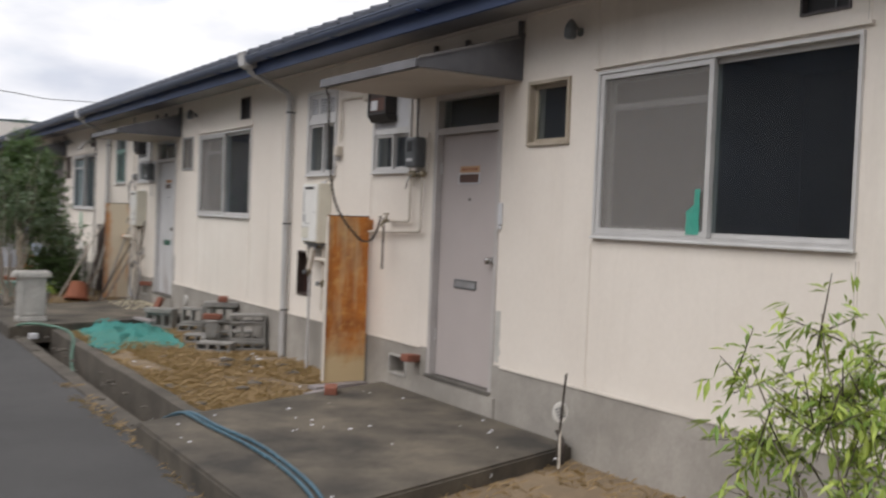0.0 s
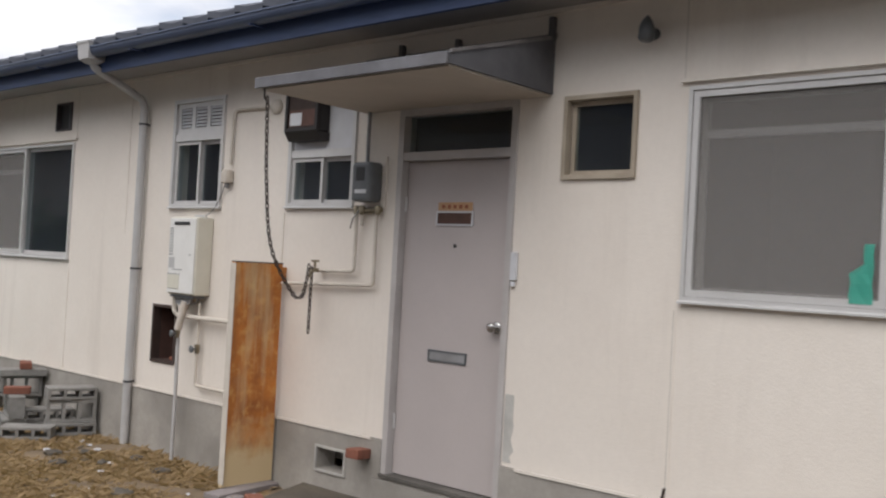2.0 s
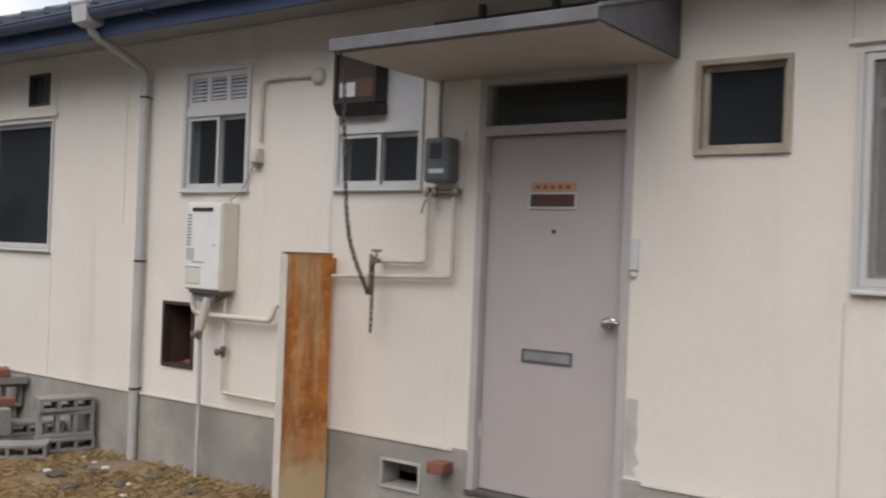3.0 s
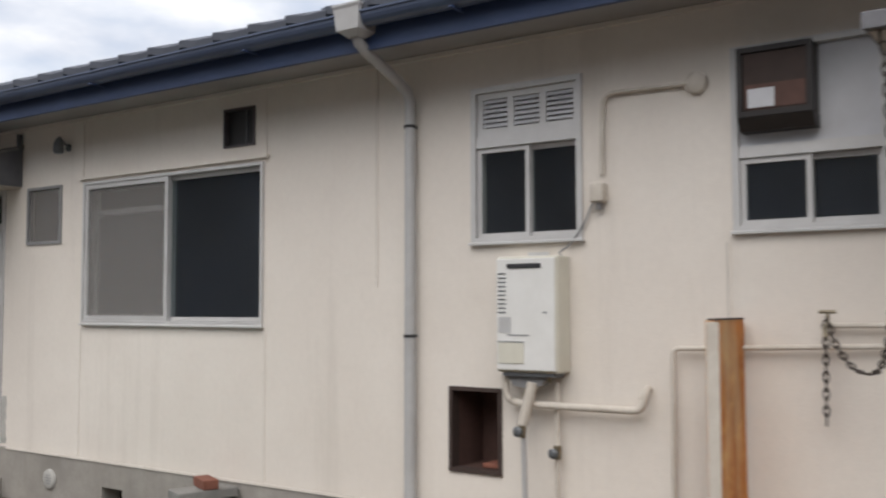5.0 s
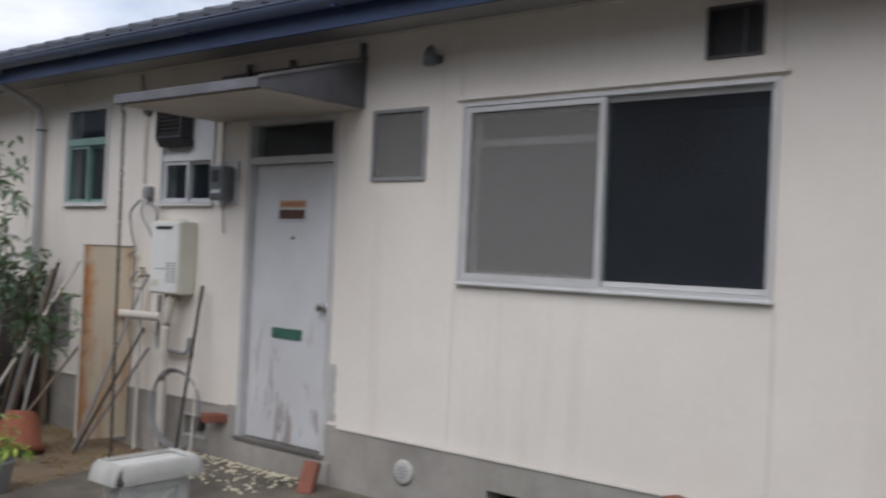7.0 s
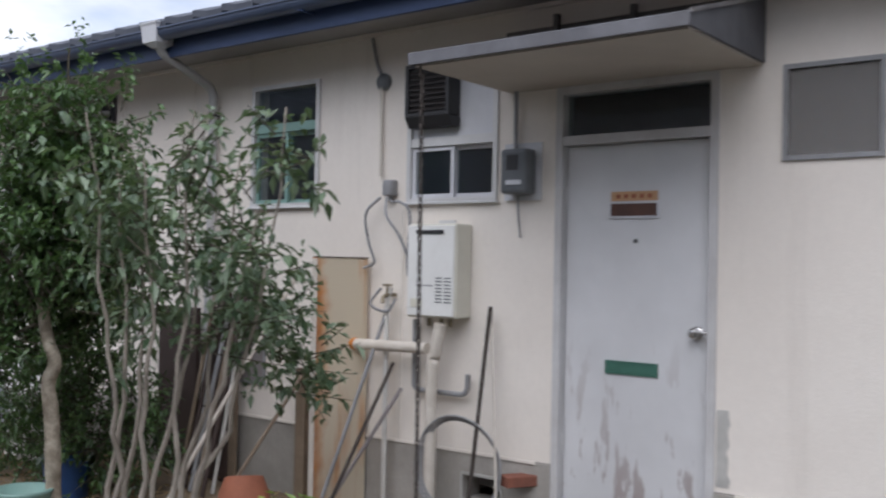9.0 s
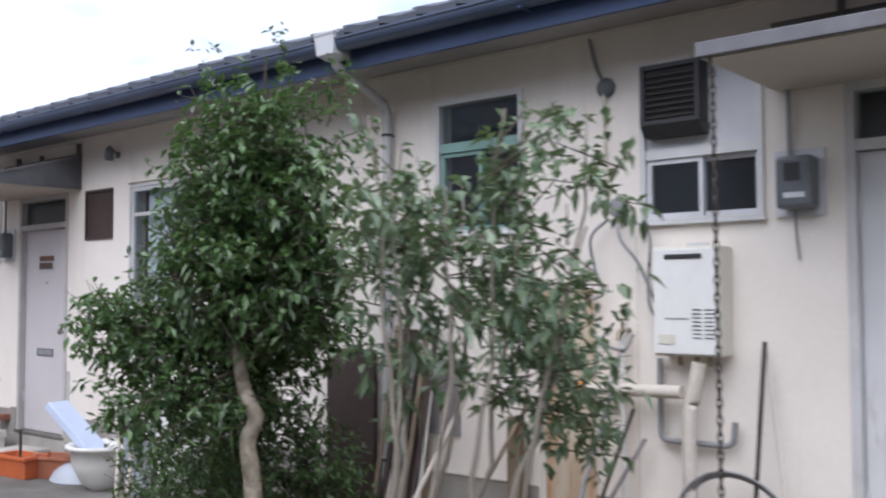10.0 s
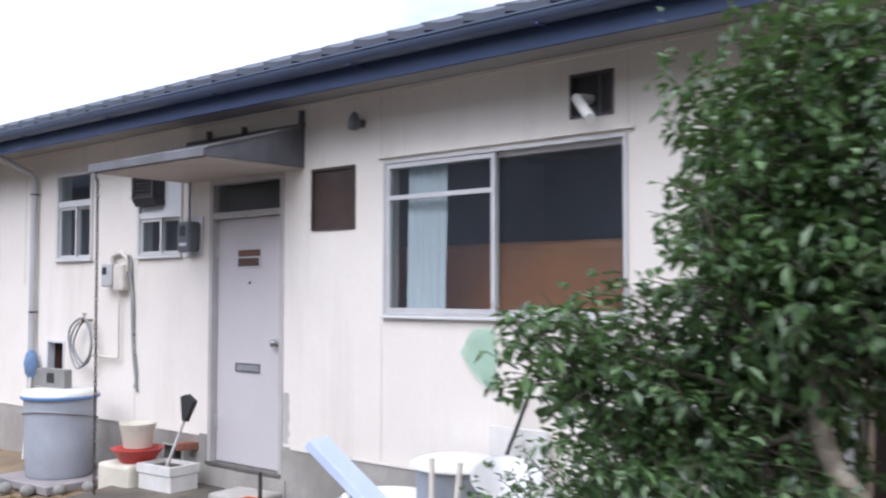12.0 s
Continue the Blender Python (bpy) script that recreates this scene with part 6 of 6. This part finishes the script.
crown("crown", [((0.0, -0.02, 1.72), (0.46, 0.56, 0.46), 5.5), ((0.0, -0.04, 2.15), (0.40, 0.50, 0.36), 3.0), ((-0.02, -0.08, 2.48), (0.28, 0.38, 0.26), 0.9), ((-0.12, 0.66, 1.38), (0.36, 0.56, 0.24), 2.6), ((-0.10, 0.45, 1.04), (0.38, 0.62, 0.26), 2.0), ((0.06, -0.40, 1.54), (0.28, 0.28, 0.20), 0.5), ((0.0, -0.38, 2.0), (0.26, 0.30, 0.36), 0.5), ((0.34, 0.28, 1.75), (0.42, 0.44, 0.46), 3.6), ((0.32, 0.30, 2.2), (0.30, 0.34, 0.30), 1.2), ((0.36, 0.34, 1.20), (0.40, 0.42, 0.30), 2.0), ((0.28, -0.18, 1.40), (0.26, 0.26, 0.22), 0.8), ((0.10, -0.42, 2.28), (0.30, 0.30, 0.30), 0.5)], 17500, 0.064, 0.033, LEAF_DARK, t1, 3, 0.25, True, -0.42)
for (x, y, z) in ((0.0, -0.30, 2.72), (-0.05, 0.25, 2.70), (0.02, -0.72, 2.50), (0.0, 0.55, 2.45)):
    sh = crown("shoot", [((x, y, z), (0.04, 0.05, 0.17), 1)], 46, 0.045, 0.022, LEAF_DARK, t1, int(90 + z * 10 + y * 7), 0.2, False)
    tagged(sh, kind="stuff")

# many-stemmed shrub
t2 = thing("shrub", "many-stemmed shrub with broad drooping grey-green leaves", "shrub", (2.20, 15.20, 0.0))
rng = random.Random(11)
tips = []
for k in range(9):
    a = 2 * math.pi * k / 9
    sp = rng.uniform(0.30, 0.56)
    top = (sp * 0.8 * math.cos(a) - 0.18, sp * 0.85 * math.sin(a) - 0.34, rng.uniform(1.75, 2.25))
    b = bmesh.new()
    limb(b, [(0.10 * math.cos(a), 0.13 * math.sin(a), -0.03), (0.16 * math.cos(a) - 0.06, 0.24 * math.sin(a) - 0.06, 0.5), (0.7 * top[0], 0.75 * top[1], 1.15), top], 0.019, 0.004, 7, 0.05)
    part("stem", b, STEM, t2)
    tips.append(top)
crown("foliage", [((x, y, z - 0.20), (0.17, 0.20, 0.26), 1) for x, y, z in tips] + [((-0.16, -0.26, 1.62), (0.36, 0.52, 0.36), 3.0), ((0.02, -0.52, 1.36), (0.26, 0.24, 0.28), 1.5), ((-0.1, 0.02, 1.36), (0.26, 0.24, 0.28), 1.2), ((0.40, -0.16, 1.46), (0.36, 0.26, 0.40), 3.0), ((0.66, -0.20, 1.10), (0.32, 0.24, 0.30), 1.8)], 2700, 0.066, 0.036, LEAF_GREY, t2, 5, 0.4)

# dark undergrowth behind
t3 = thing("bush", "dark low bush between the trees and the wall", "bush", (3.08, 17.48, 0.0))
b = bmesh.new()
limb(b, [(0, 0, -0.03), (0.03, 0.05, 0.4), (0.0, 0.1, 0.9)], 0.02, 0.006, 6)
part("stem", b, STEM, t3)
crown("foliage", [((0.05, 0.05, 0.52), (0.52, 0.62, 0.52), 2.2), ((0.12, 0.72, 0.45), (0.46, 0.50, 0.46), 1.5), ((0.08, -0.50, 0.46), (0.42, 0.40, 0.46), 1.7), ((0.15, 0.25, 0.98), (0.36, 0.50, 0.28), 1.0)], 7400, 0.06, 0.028, LEAF_DARK, t3, 8)

# bright bamboo-like shrub before the first window
t4 = thing("nandina_bush", "bright green narrow-leaved bush by the foundation", "bush", (2.95, 1.66, -0.05))
rng = random.Random(21)
cl = []
for k in range(11):
    a = 2 * math.pi * k / 11
    sp = rng.uniform(0.2, 0.55)
    top = (0.75 * sp * math.cos(a), sp * math.sin(a), rng.uniform(0.75, 1.42))
    b = bmesh.new()
    limb(b, [(0.05 * math.cos(a), 0.06 * math.sin(a), 0.0), (0.35 * top[0], 0.35 * top[1], 0.5), top], 0.008, 0.003, 5)
    part("stem", b, STEM, t4)
    cl.append(((top[0], top[1], top[2] - 0.08), (0.14, 0.17, 0.13), 1))
    cl.append(((top[0] * 0.75, top[1] * 0.8, top[2] - 0.33), (0.17, 0.20, 0.15), 1))
crown("foliage", cl + [((0, 0.05, 0.45), (0.35, 0.42, 0.25), 4)], 2900, 0.085, 0.021, LEAF_LIME, t4, 14, 0.3)

# small plant in the grey pot
crown("plant", [((0, 0, 0.32), (0.16, 0.16, 0.14), 1)], 160, 0.08, 0.03, LEAF_LIME, gp, 31, 0.5)


# dry grass, straw and litter of the yard
def straw(count, seed, x0, x1, y0, y1, z0=-0.012):
    rng = random.Random(seed)
    verts, faces = [], []
    for k in range(count):
        x, y = rng.uniform(x0, x1), rng.uniform(y0, y1)
        if noise.noise(Vector((x * 2.2, y * 1.6, 3))) < -0.28:
            continue
        z = z0 + 0.022 * noise.noise(Vector((x, y, 0)) * 1.3)
        a, ln, w = rng.uniform(0, 6.28), rng.uniform(0.04, 0.13), rng.uniform(0.002, 0.004)
        d, s = Vector((math.cos(a), math.sin(a), rng.uniform(0.02, 0.7))).normalized(), Vector((-math.sin(a), math.cos(a), 0))
        p = Vector((x, y, z))
        i = len(verts)
        verts += [p - s * w, p + s * w, p + d * ln * 0.6 + s * w * 0.8, p + d * ln - Vector((0, 0, 0.015))]
        faces += [(i, i + 1, i + 2), (i, i + 2, i + 3)]
    me = bpy.data.meshes.new("dry_grass")
    me.from_pydata([tuple(v) for v in verts], [], faces)
    me.materials.append(STRAW)
    return tagged(new("dry_grass", me), "dry straw-coloured grass blades on earth", "grass", kind="stuff")


STRAW = leaf_material("straw", (0.42, 0.30, 0.165), (0.24, 0.165, 0.085), 0.8)
straw(27000, 4, 2.25, 3.95, 6.7, 11.9)
straw(450, 9, 1.56, 1.66, 2.2, 8.5, -0.05)
straw(2500, 5, 2.4, 3.95, 1.0, 4.4)
straw(5000, 6, 2.25, 3.95, 14.6, 24.0)


def scatter_debris(seed, count, x0, x1, y0, y1, mat, label, smin, smax, z0=0.0):
    rng = random.Random(seed)
    bm = bmesh.new()
    for k in range(count):
        s = rng.uniform(smin, smax)
        g = bmesh.ops.create_icosphere(bm, subdivisions=1, radius=s)
        bmesh.ops.transform(bm, matrix=Matrix.Translation((rng.uniform(x0, x1), rng.uniform(y0, y1), z0)) @ Matrix.Rotation(rng.uniform(0, 3), 4, "Z") @ Matrix.Diagonal((1, rng.uniform(0.5, 1.2), 0.35, 1)), verts=g["verts"])
    tagged(part("debris", bm, mat), label, "rubble", kind="stuff")


scatter_debris(1, 38, 2.3, 3.8, 6.8, 11.0, KERB, "dark clods and stones in the yard", 0.02, 0.09)
scatter_debris(2, 26, 2.2, 3.8, 6.9, 11.5, WHITEPANEL, "bits of white litter in the yard", 0.012, 0.035)
scatter_debris(3, 30, 1.7, 3.9, 3.9, 6.6, WHITEPANEL, "bits of pale litter on the slab", 0.006, 0.018, 0.09)
scatter_debris(4, 40, 1.68, 2.05, 5.0, 11.8, KERB, "clods on the ditch edge", 0.015, 0.05, -0.03)

# ---- the far side: hills and power lines ----
hill = bmesh.new()
for i in range(41):
    x = -420 + 14 * i
    h = 9 + 13 * (0.5 + 0.5 * noise.noise(Vector((i * 0.17, 3.3, 0)))) + 2.5 * noise.noise(Vector((i * 0.9, 1, 0))) + 9
    a, b = hill.verts.new((x, 330, -1)), hill.verts.new((x, 360, h + 6))
    if i:
        hill.faces.new((pa, a, b, pb)).smooth = True
    pa, pb = a, b
setting("backdrop", hill, worn("far_wooded_hill", (0.055, 0.075, 0.075), (0.04, 0.055, 0.06), 1.0, big=0.05, fine=0.5, amount=0.8, grain=0.4), "low wooded hill in the distance")
def utility_pole(x, y, h):
    t = thing("utility_pole", "grey concrete utility pole", "utility pole", (x, y, -0.42))
    part("shaft", tube([(0, 0, 0), (0, 0, h)], [0.17, 0.11], 12), PLINTH, t)
    part("crossarm", box(-0.9, 0.9, -0.04, 0.04, h - 0.9, h - 0.8), GREYPIPE, t)
    for k in (-0.8, -0.3, 0.3, 0.8):
        part("insulator", lathe([(0.03, 0), (0.05, 0.05), (0.04, 0.10), (0.02, 0.12)], 10, (k, 0, h - 0.8)), WHITEPLASTIC, t)


utility_pole(-7.5, 25.0, 6.2)
utility_pole(24.0, 62.5, 9.6)
wire("power_line", "thin dark overhead power line", "cable", curve_pts([(-7.2, 25.0, 5.15), (5.23, 40.0, 5.80), (9.4, 45.0, 6.19), (24.3, 62.5, 8.55)], 8), 0.016, BLACK, 5)
# unseen plain row behind the walk, added to darken reflections and upper wall
setting("wall_opposite", box(-8.2, -8.0, -40, 60, -0.44, 5.1), PLINTH)
setting("roof_opposite", prism([(-7.5, 5.0), (-7.5, 5.1), (-11.5, 7.0), (-15.5, 5.1), (-15.5, 5.0), (-11.5, 6.9)], "y", -40, 60), TILE)
setting("verge", box(-8.0, -3.4, -60, 140, -0.44, -0.06), DIRT)

# eave tiles, one by one
tile_bm = bmesh.new()
prof = []
for k in range(9):
    s = k / 8
    prof.append((0.30 * s - 0.15, 0.026 * s + 0.005 * math.cos(s * math.pi * 2) - 0.006))
front = [tile_bm.verts.new((0.0, a, b + 0.018)) for a, b in prof]
front_low = [tile_bm.verts.new((0.0, a, b - 0.026)) for a, b in prof]
back = [tile_bm.verts.new((0.36, a, b + 0.018 + 0.36 * SLOPE)) for a, b in prof]
back_low = [tile_bm.verts.new((0.36, a, b - 0.012 + 0.36 * SLOPE)) for a, b in prof]
for k in range(8):
    tile_bm.faces.new((front[k], front[k + 1], back[k + 1], back[k]))
    tile_bm.faces.new((front_low[k + 1], front_low[k], back_low[k], back_low[k + 1]))
    tile_bm.faces.new((front_low[k], front_low[k + 1], front[k + 1], front[k]))
tile_bm.faces.new((front[0], back[0], back_low[0], front_low[0]))
tile_bm.faces.new((front[8], front_low[8], back_low[8], back[8]))
bmesh.ops.recalc_face_normals(tile_bm, faces=tile_bm.faces)
TILE_ME = mesh_of("tile", tile_bm, TILE)
rng = random.Random(2)
k = 0
while Y0 - 0.3 + 0.292 * k < Y1 + 0.3:
    for row in range(2):
        ob = new("tile", TILE_ME)
        ob.parent = roof
        ob.matrix_world = pose(EAVE_X - 0.085 + 0.30 * row, Y0 - 0.3 + 0.292 * k, EAVE_Z - 0.008 + (0.30 * SLOPE + 0.012) * row, 0, 0, rng.uniform(-0.8, 0.8))
    k += 1
